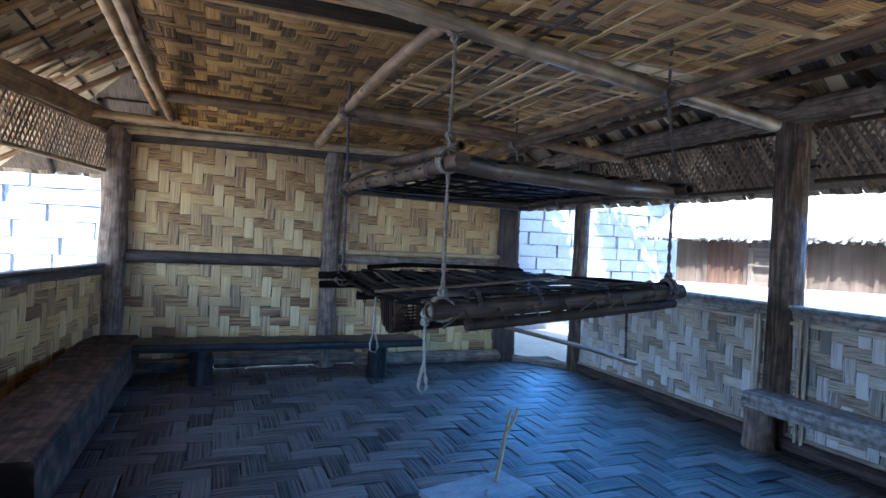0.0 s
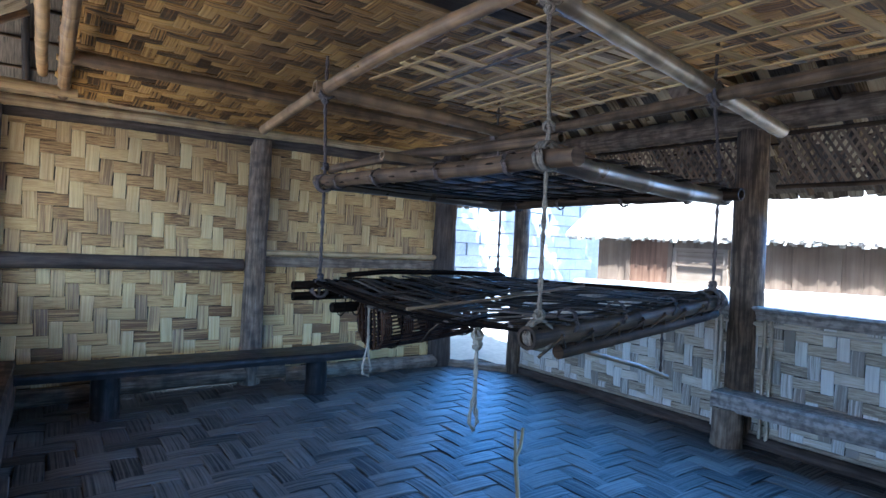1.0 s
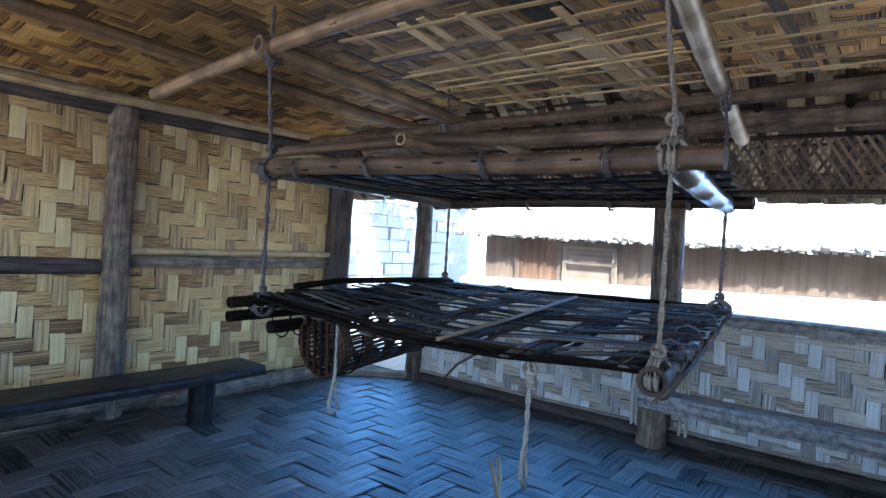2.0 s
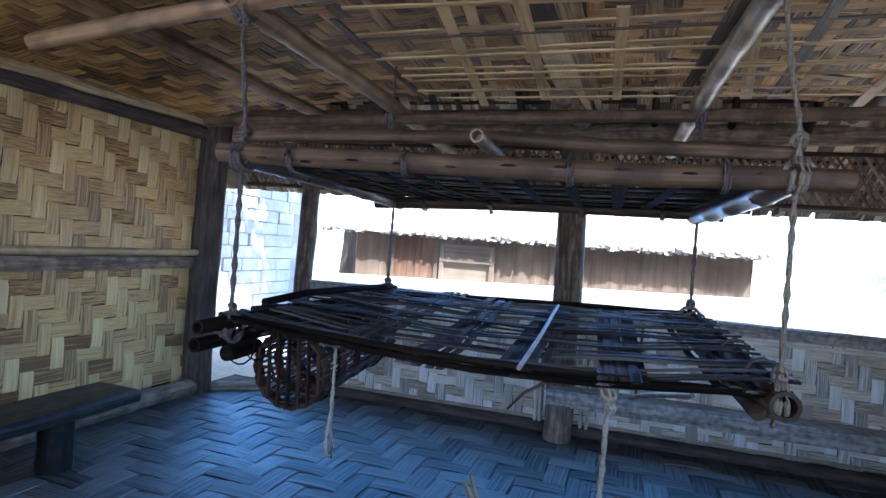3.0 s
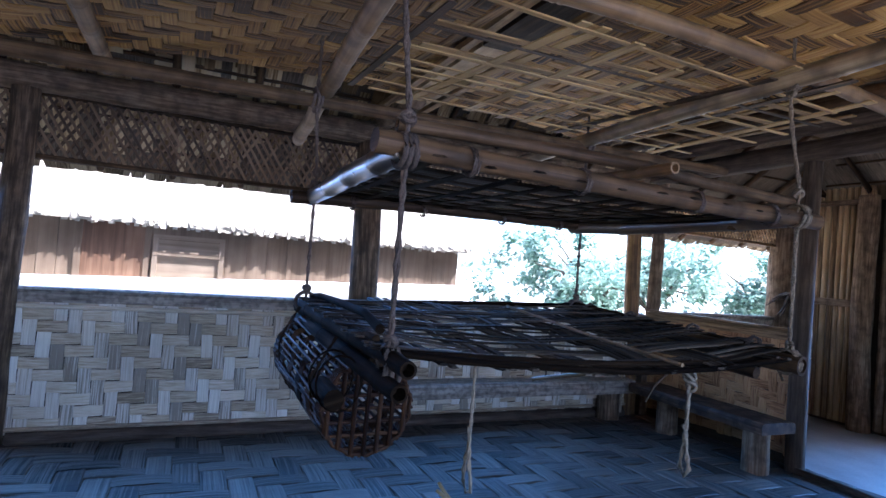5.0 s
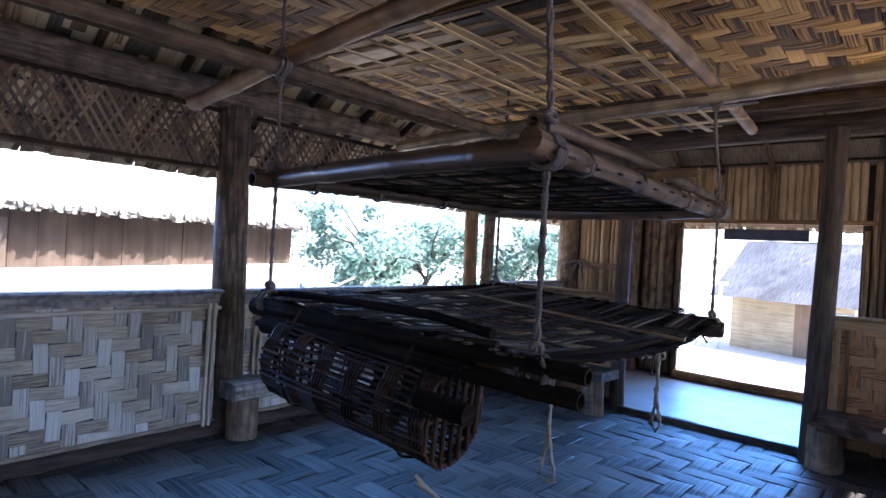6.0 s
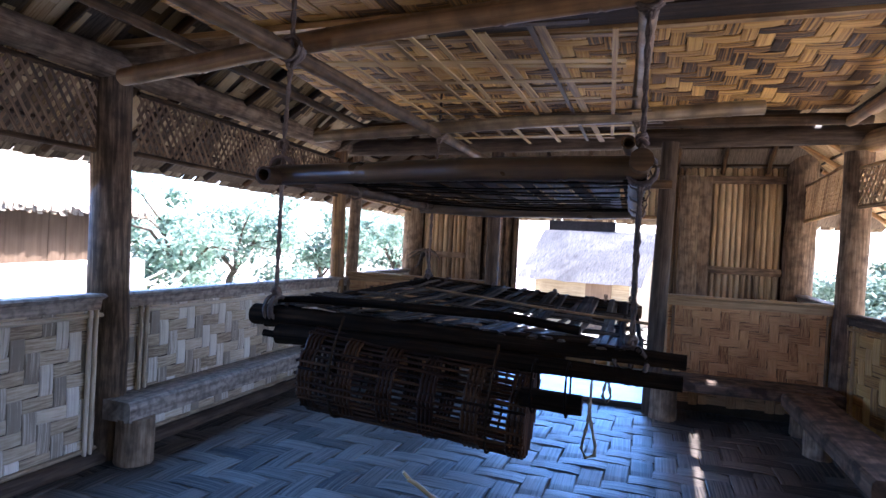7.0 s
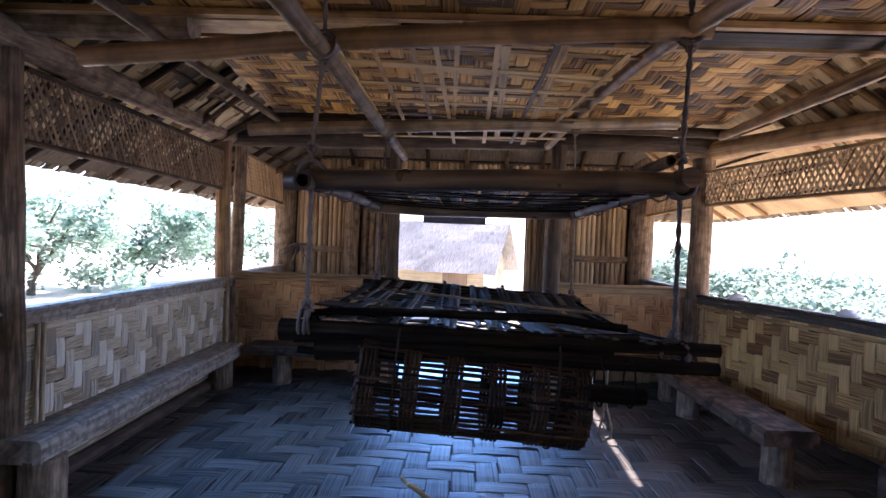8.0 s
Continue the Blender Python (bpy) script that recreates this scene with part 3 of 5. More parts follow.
log_post((-5.12, 3.35, 0), 0.13, 2.45, "rough grey log post in the wall corner", seed=1)
log_post((-2.96, 3.34, 0), 0.105, 2.42, "rough grey log post against the woven wall", seed=2)
log_post((-0.66, 3.36, 0), 0.14, 2.6, "dark rough log post beside the side door", M_log_dark, seed=3)
log_post((-0.07, 2.66, 0), 0.095, 2.5, "slender grey log post of the side door", seed=4)
log_post((0.05, 0.05, 0), 0.13, 2.62, "smooth stout grey log post by the bench", seed=5, lump=0.03)
log_post((0.11, -3.12, 0), 0.085, 2.62, "tan bamboo-clad post in the corner", M_pole, seed=6, lump=0.03)
log_post((0.09, -3.35, 0), 0.075, 2.62, "dark slender post in the corner", seed=7)
log_post((-1.74, -3.26, 0), 0.075, 2.62, "dark post at the doorway", M_log_dark, seed=8, lump=0.04)
log_post((-3.44, -3.08, 0), 0.085, 2.68, "dark leaning post at the doorway", M_log_dark, seed=9, lean=(-0.03, -0.02), lump=0.04)
log_post((-5.12, -3.36, 0), 0.125, 2.62, "grey log post in the corner", seed=10, lump=0.04)

# beams
def beam(name, p, q, r, label, mat=None, seed=0, r1=None, bend=0.03, lump=0.06):
    b = Build()
    trunk(b, p, q, r, r1, seed, lump=lump, bend=bend)
    return tagged(part(name, b, mat or M_log), label, "beam", kind="structure")


beam("beam_east", (-0.06, 3.6, 2.58), (0.10, -3.4, 2.66), 0.10, "weathered log beam over the open side", M_log, 21)
beam("beam_west_1", (-5.14, 3.5, 2.52), (-5.86, 0.25, 2.50), 0.10, "tan log beam over the open side", M_pole, 22)
beam("beam_west_2", (-5.86, 0.25, 2.50), (-5.12, -3.6, 2.68), 0.10, "tan log beam over the open side", M_pole, 23)
beam("beam_south_1", (0.2, -3.26, 2.68), (-5.35, -3.34, 2.72), 0.095, "dark log beam over the doorway", M_log_dark, 24)
beam("beam_south_2", (0.2, -3.1, 2.86), (-4.6, -3.16, 2.88), 0.075, "dark upper log beam", M_log_dark, 25)
beam("beam_north", (-5.2, 3.40, 2.40), (-0.5, 3.40, 2.46), 0.06, "dark log along the top of the woven wall", M_log_dark, 26)
for k, (zz, yy) in enumerate(((2.47, 3.28), (2.56, 3.27))):
    b = Build()
    bamboo(b, (-5.15, yy, zz - 0.02), (-0.6, yy + 0.03, zz + 0.06), 0.045 - 0.006 * k, 30 + k, 0.02)
    tagged(part("bamboo_rail", b, M_pole_pale), "pale bamboo pole along the top of the woven wall", "bamboo pole")

# wall A rails
b = Build()
trunk(b, (-4.98, 3.35, 1.195), (-3.06, 3.35, 1.20), 0.065, 0.06, 41, bend=0.01)
tagged(part("wall_rail", b, M_log_dark), "dark log rail across the woven wall", "rail")
b = Build()
b.box((-1.82, 3.37, 1.225), (1, 0, 0), (0, 1, 0), (0, 0, 1), 2.1, 0.05, 0.10)
tagged(part("wall_rail", b, M_log), "grey wooden board rail on the woven wall", "rail")
b = Build()
bamboo(b, (-2.85, 3.33, 1.31), (-0.80, 3.33, 1.32), 0.032, 44, 0.006)
tagged(part("bamboo_rail", b, M_pole_pale), "pale bamboo pole fixed across the woven wall", "bamboo pole")
b = Build()
trunk(b, (-4.12, 3.33, 0.122), (-2.62, 3.33, 0.122), 0.085, 0.08, 45, bend=0.0)
tagged(part("base_log", b, M_log), "grey base log with daylight showing under it", "log")
for xa, xb in ((-4.95, -4.125), (-2.615, -0.75)):
    b = Build()
    trunk(b, (xa, 3.33, 0.07), (xb, 3.33, 0.07), 0.085, 0.08, 45, bend=0.0)
    tagged(part("base_log", b, M_log), "bluish grey base log along the foot of the wall", "log")
b = Build()
trunk(b, (-0.04, 2.55, 0.05), (0.08, -3.0, 0.05), 0.06, 0.06, 46, bend=0.01)
tagged(part("base_log", b, M_log_dark), "dark base log along the foot of the half wall", "log")
# side door threshold
b = Build()
trunk(b, (-0.56, 3.26, 0.03), (-0.12, 2.70, 0.03), 0.06, 0.06, 47, bend=0.0)
tagged(part("threshold", b, M_log), "worn log threshold of the side door", "threshold")
b = Build()
trunk(b, (-1.78, -3.22, 0.03), (-3.42, -3.2, 0.03), 0.035, 0.035, 48, bend=0.0)
tagged(part("threshold", b, M_log_dark), "dark log threshold of the doorway", "threshold")


# open lattice frieze under the beams
def lattice(name, p, q, z0, z1, nrm, label, pitch=0.062, seed=0, mat=None):
    rg = random.Random(seed)
    d = (q - p).normalized()
    L = (q - p).length
    h = z1 - z0
    b = Build()
    lean = h * 0.62
    n = int((L + lean) / pitch)
    for s, off in ((1, 0.0), (-1, 0.007)):
        for i in range(n):
            x0 = -lean + (i + rg.uniform(-0.12, 0.12)) * pitch if s > 0 else (i + rg.uniform(-0.12, 0.12)) * pitch
            x1 = x0 + s * lean
            a, c = max(0.0, min(L, x0)), max(0.0, min(L, x1))
            if abs(a - c) < 0.02:
                continue
            za = z0 + h * abs(a - x0) / lean
            zc = z0 + h * abs(c - x0) / lean
            pa = p + d * a + UP * za + nrm * off
            pc = p + d * c + UP * zc + nrm * off
            ax = (pc - pa).normalized()
            b.box((pa + pc) / 2, ax, ax.cross(nrm), nrm, (pc - pa).length, 0.021, 0.005)
    ob = tagged(part(name, b, mat or M_lattice), label, "lattice", kind="structure")
    for zz in (z0, z1):
        rb = Build()
        bamboo(rb, p + UP * zz, q + UP * zz, 0.02, seed + 3, 0.006, hollow=False)
        part("lattice_rail", rb, M_smoke2 if mat else M_pole, ob)
    return ob


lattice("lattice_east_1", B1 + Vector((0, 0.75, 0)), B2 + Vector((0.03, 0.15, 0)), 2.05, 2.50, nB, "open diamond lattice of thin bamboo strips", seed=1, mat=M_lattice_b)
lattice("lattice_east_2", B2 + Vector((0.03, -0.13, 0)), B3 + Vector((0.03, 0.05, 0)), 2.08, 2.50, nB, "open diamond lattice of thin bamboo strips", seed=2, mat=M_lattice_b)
lattice("lattice_west_1", AD, DM, 2.02, 2.40, nD1, "open diamond lattice of thin tan bamboo strips", seed=3)
lattice("lattice_west_2", DM, CD, 2.10, 2.46, nD2, "open diamond lattice of thin tan bamboo strips", seed=4)

# ---- ceiling mat ----
CZ = 2.62
X0, X1, Y0, Y1 = -4.62, -0.85, -1.75, 3.40
cb = Build()
rows = [[(X0, y, CZ + 0.015), (X1, y, CZ + 0.015), (X1, y, CZ + 0.045), (X0, y, CZ + 0.045)] for y in [Y0 + (Y1 - Y0) * i / 20 for i in range(21)]]
cb.grid(rows, [[(p[1], p[0]) for p in r] + [(r[0][1], 0)] for r in rows], False, True)
ceiling = part("ceiling", cb, M_core)
tagged(ceiling, "ceiling of smoke-browned woven split bamboo strips", "ceiling", kind="structure")
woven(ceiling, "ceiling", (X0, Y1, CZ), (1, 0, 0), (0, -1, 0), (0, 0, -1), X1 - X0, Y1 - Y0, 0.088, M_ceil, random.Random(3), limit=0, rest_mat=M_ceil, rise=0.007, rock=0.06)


def bulge(y):
    """How far the mat stands above its edges."""
    return 0.15 * (1 - ((y - 0.3) / 2.4) ** 2)


for me in [ceiling.data] + [c.data for c in ceiling.children]:
    for v in me.vertices:
        v.co.z += bulge(v.co.y)
# ---- roof ----
EX0, EX1, EY0, EY1, EZ, PITCH = -6.55, 0.95, -6.85, 5.1, 2.12, 0.65
half_w = (EX1 - EX0) / 2
RX, RZ = (EX0 + EX1) / 2, EZ + half_w * PITCH
RY0, RY1 = EY0 + half_w, EY1 - half_w
e00, e10, e11, e01 = (Vector(p) for p in ((EX0, EY0, EZ), (EX1, EY0, EZ), (EX1, EY1, EZ), (EX0, EY1, EZ)))
r0, r1 = Vector((RX, RY0, RZ)), Vector((RX, RY1, RZ))
roof = thing("thatched_roof", "hipped roof of grey-brown thatch over dark rafters", "roof", kind="structure")
SLOPES = [(e10, e11, r1, r0), (e01, e00, r0, r1), (e00, e10, r0, r0), (e11, e01, r1, r1)]
for k, (a, c, d, e) in enumerate(SLOPES):
    quad = [a, c, d, e] if (d - e).length > 0.01 else [a, c, d]
    nrm = (c - a).cross(d - a).normalized()
    # undersides: shade painted into the dark thatch, bounced light into the pale west leaf
    for nm, off, mat, flip in (("thatch_underside", 0.0, M_leafroof if k == 1 else M_thatch_shaded, True), ("thatch", 0.22, M_thatch, False)):
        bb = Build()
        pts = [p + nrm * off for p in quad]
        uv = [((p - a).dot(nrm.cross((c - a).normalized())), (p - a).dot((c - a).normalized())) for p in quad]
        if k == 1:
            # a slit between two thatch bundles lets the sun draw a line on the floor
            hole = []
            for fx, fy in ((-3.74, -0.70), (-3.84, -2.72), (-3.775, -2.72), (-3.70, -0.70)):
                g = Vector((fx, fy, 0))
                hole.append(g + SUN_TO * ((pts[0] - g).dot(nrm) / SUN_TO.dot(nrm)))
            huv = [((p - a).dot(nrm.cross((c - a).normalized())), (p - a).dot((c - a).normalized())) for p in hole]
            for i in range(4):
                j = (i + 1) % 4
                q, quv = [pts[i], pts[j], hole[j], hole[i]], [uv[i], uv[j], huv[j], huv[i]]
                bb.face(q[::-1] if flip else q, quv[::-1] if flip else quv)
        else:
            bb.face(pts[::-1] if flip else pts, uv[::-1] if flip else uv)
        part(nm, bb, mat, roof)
    # eave edge
    bb = Build()
    bb.face([a, c, c + nrm * 0.22, a + nrm * 0.22], [(0, 0), (0, 4), (0.2, 4), (0.2, 0)])
    part("thatch_edge", bb, M_thatch, roof)
    # rafters and battens under the thatch
    along = (c - a).normalized()
    up = nrm.cross(along)
    L = (c - a).length
    n = int(L / 0.55)
    for i in range(1, n):
        s = L * i / n + R.uniform(-0.04, 0.04)
        reach = min(s, L - s, half_w) / math.cos(math.atan(PITCH)) * (1.0) - 0.05
        if len(quad) == 4:
            reach = min(s, L - s, half_w) * math.sqrt(1 + PITCH ** 2)
        else:
            reach = min(s, L - s) * math.sqrt(1 + PITCH ** 2)
        if reach < 0.4 or (k == 1 and -4.3 < (a + along * s).y < -2.45):
            continue
        bb = Build()
        p0 = a + along * s - nrm * 0.05
        bamboo(bb, p0 + up * 0.05, p0 + up * (reach - 0.05), 0.032, 60 + i + 40 * k, 0.01, seg=8, hollow=False)
        part("rafter", bb, M_pole if k == 1 else M_smoke2, roof)
    for j in range(1, 9):
        h = j * 0.34
        if h * 0.78 > half_w - 0.3:
            break
        inset = h / math.sqrt(1 + PITCH ** 2)
        bb = Build()
        bamboo(bb, a + up * h + along * (inset + 0.1) - nrm * 0.012, c + up * h - along * (inset + 0.1) - nrm * 0.012, 0.016, 90 + j + 20 * k, 0.01, seg=6, hollow=False)
        part("batten", bb, M_smoke2, roof)
    # ragged fringe at the eave
    fb = Build()
    rg = random.Random(70 + k)
    for row in range(3):
        s = 0.0
        while s < L:
            w = rg.uniform(0.05, 0.13)
            ln = rg.uniform(0.05, 0.075) + 0.04 * noise.noise(Vector((s * 1.7, k * 3.0, row)))
            top = a + along * s + nrm * (0.02 + 0.07 * row) + up * 0.12
            lean = along * rg.uniform(-0.04, 0.04) - up * (ln + 0.12) + UP * -0.03
            fb.face([top, top + along * w, top + along * w + lean, top + along * (w * 0.05) + lean + up * rg.uniform(0, 0.015)],
                    [(0, s), (0, s + w), (ln, s + w), (ln, s)])
            s += w * 0.6
    tagged(part("thatch_fringe", fb, M_thatch, roof), kind="stuff")

# loose thatch leaves seen from inside, above the open sides
fb = Build()
rg = random.Random(77)
for i in range(1100):
    side = rg.random() < 0.3
    yy = rg.uniform(-3.0 if side else -2.35, 3.2)
    t = rg.uniform(0.0, 1.6)
    a, c, d, e = SLOPES[0] if side else SLOPES[1]
    nrm = (c - a).cross(d - a).normalized()
    along = (c - a).normalized()
    up = nrm.cross(along)
    s = (yy - a.y) / along.y
    p = a + along * s + up * (t + 0.6) - nrm * 0.004
    w, ln = rg.uniform(0.06, 0.14), rg.uniform(0.25, 0.5)
    dz = -nrm * rg.uniform(0.005, 0.05)
    fb.face([p, p + along * w, p + along * w - up * ln + dz, p - up * ln + dz], [(0, 0), (0, w), (ln, w), (ln, 0)])
tagged(part("thatch_leaves", fb, M_leafroof, roof), kind="stuff")

# tie boards under the ceiling mat
for yy, w, zz, x0, x1, m, lab in ((0.02, 0.20, 2.585, -5.15, -2.12, M_smoke2, "dark smoked tie board under the ceiling mat"), (0.02, 0.20, 2.585, -2.11, 0.05, M_pole_pale, "tan flat tie board under the ceiling mat"),
                                  (-0.14, 0.05, 2.58, -5.15, 0.05, M_pole, "thin pale batten beside the tie board"), (0.18, 0.05, 2.58, -5.15, 0.05, M_pole, "thin pale batten beside the tie board")):
    b = Build()
    b.box(((x0 + x1) / 2, yy, zz + bulge(yy)), (1, 0, 0), (0, 1, 0), (0, 0, 1), x1 - x0, w, 0.035)
    tagged(part("tie_board", b, m), lab, "board", kind="structure")
beam("tie_beam", (0.15, 0.04, 2.74), (-1.0, 0.03, 2.66), 0.085, "tan tie log over the side post", M_log, 27)

# ---- bamboo poles hung under the ceiling ----
def pole_thing(p, q, r, label, mat=None, seed=0, name="bamboo_pole", bend=0.02, bow=0.0):
    b = Build()
    bamboo(b, p, q, r, seed, bend, bow=bow)
    return tagged(part(name, b, mat or M_pole), label, "bamboo pole", "poles under the ceiling")


pole_thing((-3.37, 0.98, 2.41), (-0.94, 0.88, 2.27), 0.044, "brown smoked bamboo pole slung under the ceiling across the room", M_pole_b, seed=101, bow=0.03)
pole_thing((-3.95, -0.92, 2.475), (-1.04, -0.66, 2.285), 0.045, "pale shiny bamboo pole slung under the ceiling", M_pole_sheen, seed=102)
pole_thing((-1.90, 2.35, 2.28), (-1.95, -1.98, 2.33), 0.036, "brown bamboo pole slung lengthwise under the ceiling", M_smoke2, seed=103, bend=0.008)
pole_thing((-3.34, 2.02, 2.29), (-3.19, -1.80, 2.44), 0.036, "brown bamboo pole slung lengthwise under the ceiling", M_pole_b, seed=104, bow=0.10, bend=0.008)
pole_thing((-4.58, 3.3, 2.54), (-4.62, -1.75, 2.56), 0.04, "tan bamboo pole along the edge of the ceiling mat", seed=105)
pole_thing((-4.72, 2.9, 2.62), (-4.74, -1.7, 2.62), 0.035, "tan bamboo pole along the edge of the ceiling mat", seed=106)
pole_thing((-0.9, 3.3, 2.58), (-0.88, -1.8, 2.58), 0.03, "dark bamboo pole along the edge of the ceiling mat", M_smoke2, seed=107)
pole_thing((-0.8, -1.74, 2.58), (-4.75, -1.74, 2.58), 0.045, "brown bamboo pole along the end of the ceiling mat", M_smoke2, seed=108)
pole_thing((-4.6, 2.0, 2.56), (-0.8, 2.05, 2.555), 0.048, "brown bamboo pole across the ceiling mat", M_pole_b, seed=109)
pole_thing((-5.3, 2.85, 2.5), (-4.5, 2.9, 2.5), 0.04, "short tan bamboo pole from the corner post", seed=110)

# open lattice tray lying on the poles
tray = thing("lattice_tray", "open grid of split bamboo strips lying on the slung poles", "bamboo grid")
for i in range(10):
    x = -3.1 + i * 0.13 + R.uniform(-0.05, 0.05)
    b = Build()
    b.box((x, -0.42 + R.uniform(-0.1, 0.1), 2.425 + 0.005 * (i % 2)), (R.uniform(-0.06, 0.06), 1, 0.0), (1, 0, 0), (0, 0, 1), 2.35 + R.uniform(-0.3, 0.1), R.uniform(0.020, 0.042), 0.007)
    part("strip", b, M_tray, tray)
for i in range(14):
    y = -1.58 + i * 0.178 + R.uniform(-0.06, 0.06)
    b = Build()
    b.box((-2.53 + R.uniform(-0.1, 0.1), y, 2.44 - 0.012 * (i % 2)), (1, R.uniform(-0.16, 0.16), R.uniform(-0.01, 0.01)), (0, 1, 0), (0, 0, 1), 1.5 + R.uniform(-0.3, 0.1), R.uniform(0.030, 0.058), 0.007)
    part("strip", b, M_tray, tray)

# ---- the hanging rack ----
cBA, cBC, cDC, cDA = Vector((-1.89, 0.92, 0)), Vector((-1.92, -0.775, 0)), Vector((-3.26, -0.90, 0)), Vector((-3.30, 0.93, 0))
rack = thing("hanging_rack", "soot-black two-tier bamboo rack hung on ropes over the hearth", "hanging rack", at=(-2.55, -0.1, 1.3))


def lerp_of(t, p, q):
    return p.lerp(q, t)


def rack_pole(p, q, z, r, mat, seed, over=0.12, zq=None, name="pole", over_q=None, bend=0.02, bow=0.0, hollow=True, taper=0.08):
    d = (q - p).normalized()
    b = Build()
    o = rack.location
    bamboo(b, p - d * over + UP * z - o, q + d * (over if over_q is None else over_q) + UP * (zq or z) - o, r, seed, bend, step=0.36, bow=bow, hollow=hollow, taper=taper)
    return part(name, b, mat, rack)


# upper tier
rack_pole(cDA, cDC, 1.850, 0.038, M_brown_sheen, 201, over=0.10, over_q=0.14, zq=1.818, bend=0.02, hollow=False)
rack_pole(cDA + Vector((0.045, 0, 0)), cDC + Vector((0.045, 0, 0)), 1.920, 0.024, M_smoke2, 202, over=0.02, over_q=0.02, zq=1.898, bend=0.035)
rack_pole(cBA, cBC, 1.79, 0.034, M_smoke2, 203, zq=1.815)
rack_pole(cDC + Vector((0.02, 0.0, 0)), cBC, 1.832, 0.046, M_gloss, 204, over=0.04, over_q=0.08, zq=1.81, name="end_pole")
rack_pole(cDA, cBA, 1.835, 0.044, M_gloss, 205, over=0.02, over_q=0.10, zq=1.80, hollow=False, name="end_pole")
rack_pole(lerp_of(0.49, cDC, cDA), lerp_of(0.49, cBC, cBA), 1.897, 0.022, M_pole_b, 207, over=0.15, over_q=0.02, zq=1.87, name="cross_pole")


def lerp2(u, v):
    """Plan point of the rack: u from the D side to the B side, v from the C end to the A end."""
    return cDC.lerp(cBC, u).lerp(cDA.lerp(cBA, u), v)


def slack(u, v):
    """How far the worn lower deck hangs below its east edge."""
    v = min(1.0, max(0.0, v))
    return max(0.0, 1 - u) ** 1.4 * (0.045 + 0.06 * math.sin(math.pi * v) + 0.02 * (1 - v)) + 0.025 * v


def rack_slat(u0, v0, u1, v1, z, w, mat, sag=0.02, name="slat", th=0.006, seed=0, wave=None):
    rg = random.Random(seed)
    b = Build()
    n = 16 if wave else 6
    rows, uvr = [], []
    o = rack.location
    d = (lerp2(u1, v1) - lerp2(u0, v0)).normalized()
    side = Vector((-d.y, d.x, 0))
    L = (lerp2(u1, v1) - lerp2(u0, v0)).length
    ph = rg.uniform(0, 6)
    for i in range(n + 1):
        t = i / n
        c = lerp2(u0 + (u1 - u0) * t, v0 + (v1 - v0) * t) + UP * (z - sag * math.sin(math.pi * t) + 0.006 * math.sin(ph + 5 * t)) - o
        c += side * ((0.004 if wave else 0.008) * math.sin(ph * 2 + 3 * t))
        if wave:
            un, vn = u0 + (u1 - u0) * t, v0 + (v1 - v0) * t
            c -= UP * (slack(un, vn))
            s = (v0 + (v1 - v0) * t) if abs(v1 - v0) > abs(u1 - u0) else (u0 + (u1 - u0) * t)
            c += UP * (0.005 * math.cos(math.pi * ((s - wave[1]) / wave[0] + wave[2])))
        ww = w / 2 * (1 + 0.15 * math.sin(ph + 4 * t))
        rows.append([c - side * ww, c - side * (ww * 0.6) + UP * th, c + side * (ww * 0.6) + UP * th, c + side * ww, c - UP * (th * 0.3)])
        uvr.append([(L * t, -ww), (L * t, -ww * 0.5), (L * t, ww * 0.5), (L * t, ww), (L * t, 2 * ww), (L * t, 3 * ww)])
    b.grid(rows, uvr, False, True)
    b.face(rows[0][::-1], [(0, 0.01 * k) for k in range(5)])
    b.face(rows[-1], [(0, 0.01 * k) for k in range(5)])
    return part(name, b, mat, rack)


for i in range(19):
    rack_slat((i + 0.5) / 19 + R.uniform(-0.006, 0.006), -0.03 - R.uniform(0, 0.03), (i + 0.5) / 19 + R.uniform(-0.006, 0.006), 0.96 + R.uniform(0, 0.02), 1.838 + 0.004 * (i % 3), 0.062, M_smoke2 if i % 3 else M_smoke, 0.012, seed=300 + i)
for i in range(10):
    rack_slat(-0.02, (i + 0.5) / 10, 1.02, (i + 0.5) / 10 + R.uniform(-0.01, 0.01), 1.822, 0.05, M_smoke, 0.012, name="cross_slat", seed=340 + i)
# lower tier: paired end poles, edge poles and woven bands
rack_pole(cBA, cDA, 1.220, 0.043, M_smoke, 211, over=0.10, over_q=0.17, zq=1.208, name="end_pole", bend=0.012, taper=0.40)
rack_pole(cBA + Vector((0, 0.04, 0)), cDA + Vector((0, 0.02, 0)), 1.155, 0.040, M_smoke, 212, over=-0.05, over_q=0.16, zq=1.142, name="end_pole", bend=0.012, taper=0.35)
rg = random.Random(88)
for k in range(5):
    dy, zz = rg.uniform(-0.05, 0.03), 1.265 - 0.028 * k
    rack_pole(cDA + Vector((0, dy, 0)), cBA + Vector((0, dy + rg.uniform(-0.03, 0.03), 0)), zz + rg.uniform(-0.012, 0.012), rg.uniform(0.012, 0.02), M_smoke, 231 + 20 * k, hollow=False, over=-rg.uniform(0.12, 0.22), over_q=rg.uniform(0.0, 0.05), zq=zz + rg.uniform(-0.02, 0.02), name="end_stick", bend=0.03)
rack_pole(cDC, cBC, 1.192, 0.043, M_smoke2, 213, over=0.06, over_q=0.10, zq=1.28, name="end_pole", bend=0.012)
rack_pole(cDC + Vector((0.0, 0.01, 0)), cBC + Vector((0.0, 0.01, 0)), 1.126, 0.027, M_smoke3, 214, hollow=False, over=-0.13, over_q=0.06, zq=1.214, name="end_pole", bend=0.012)
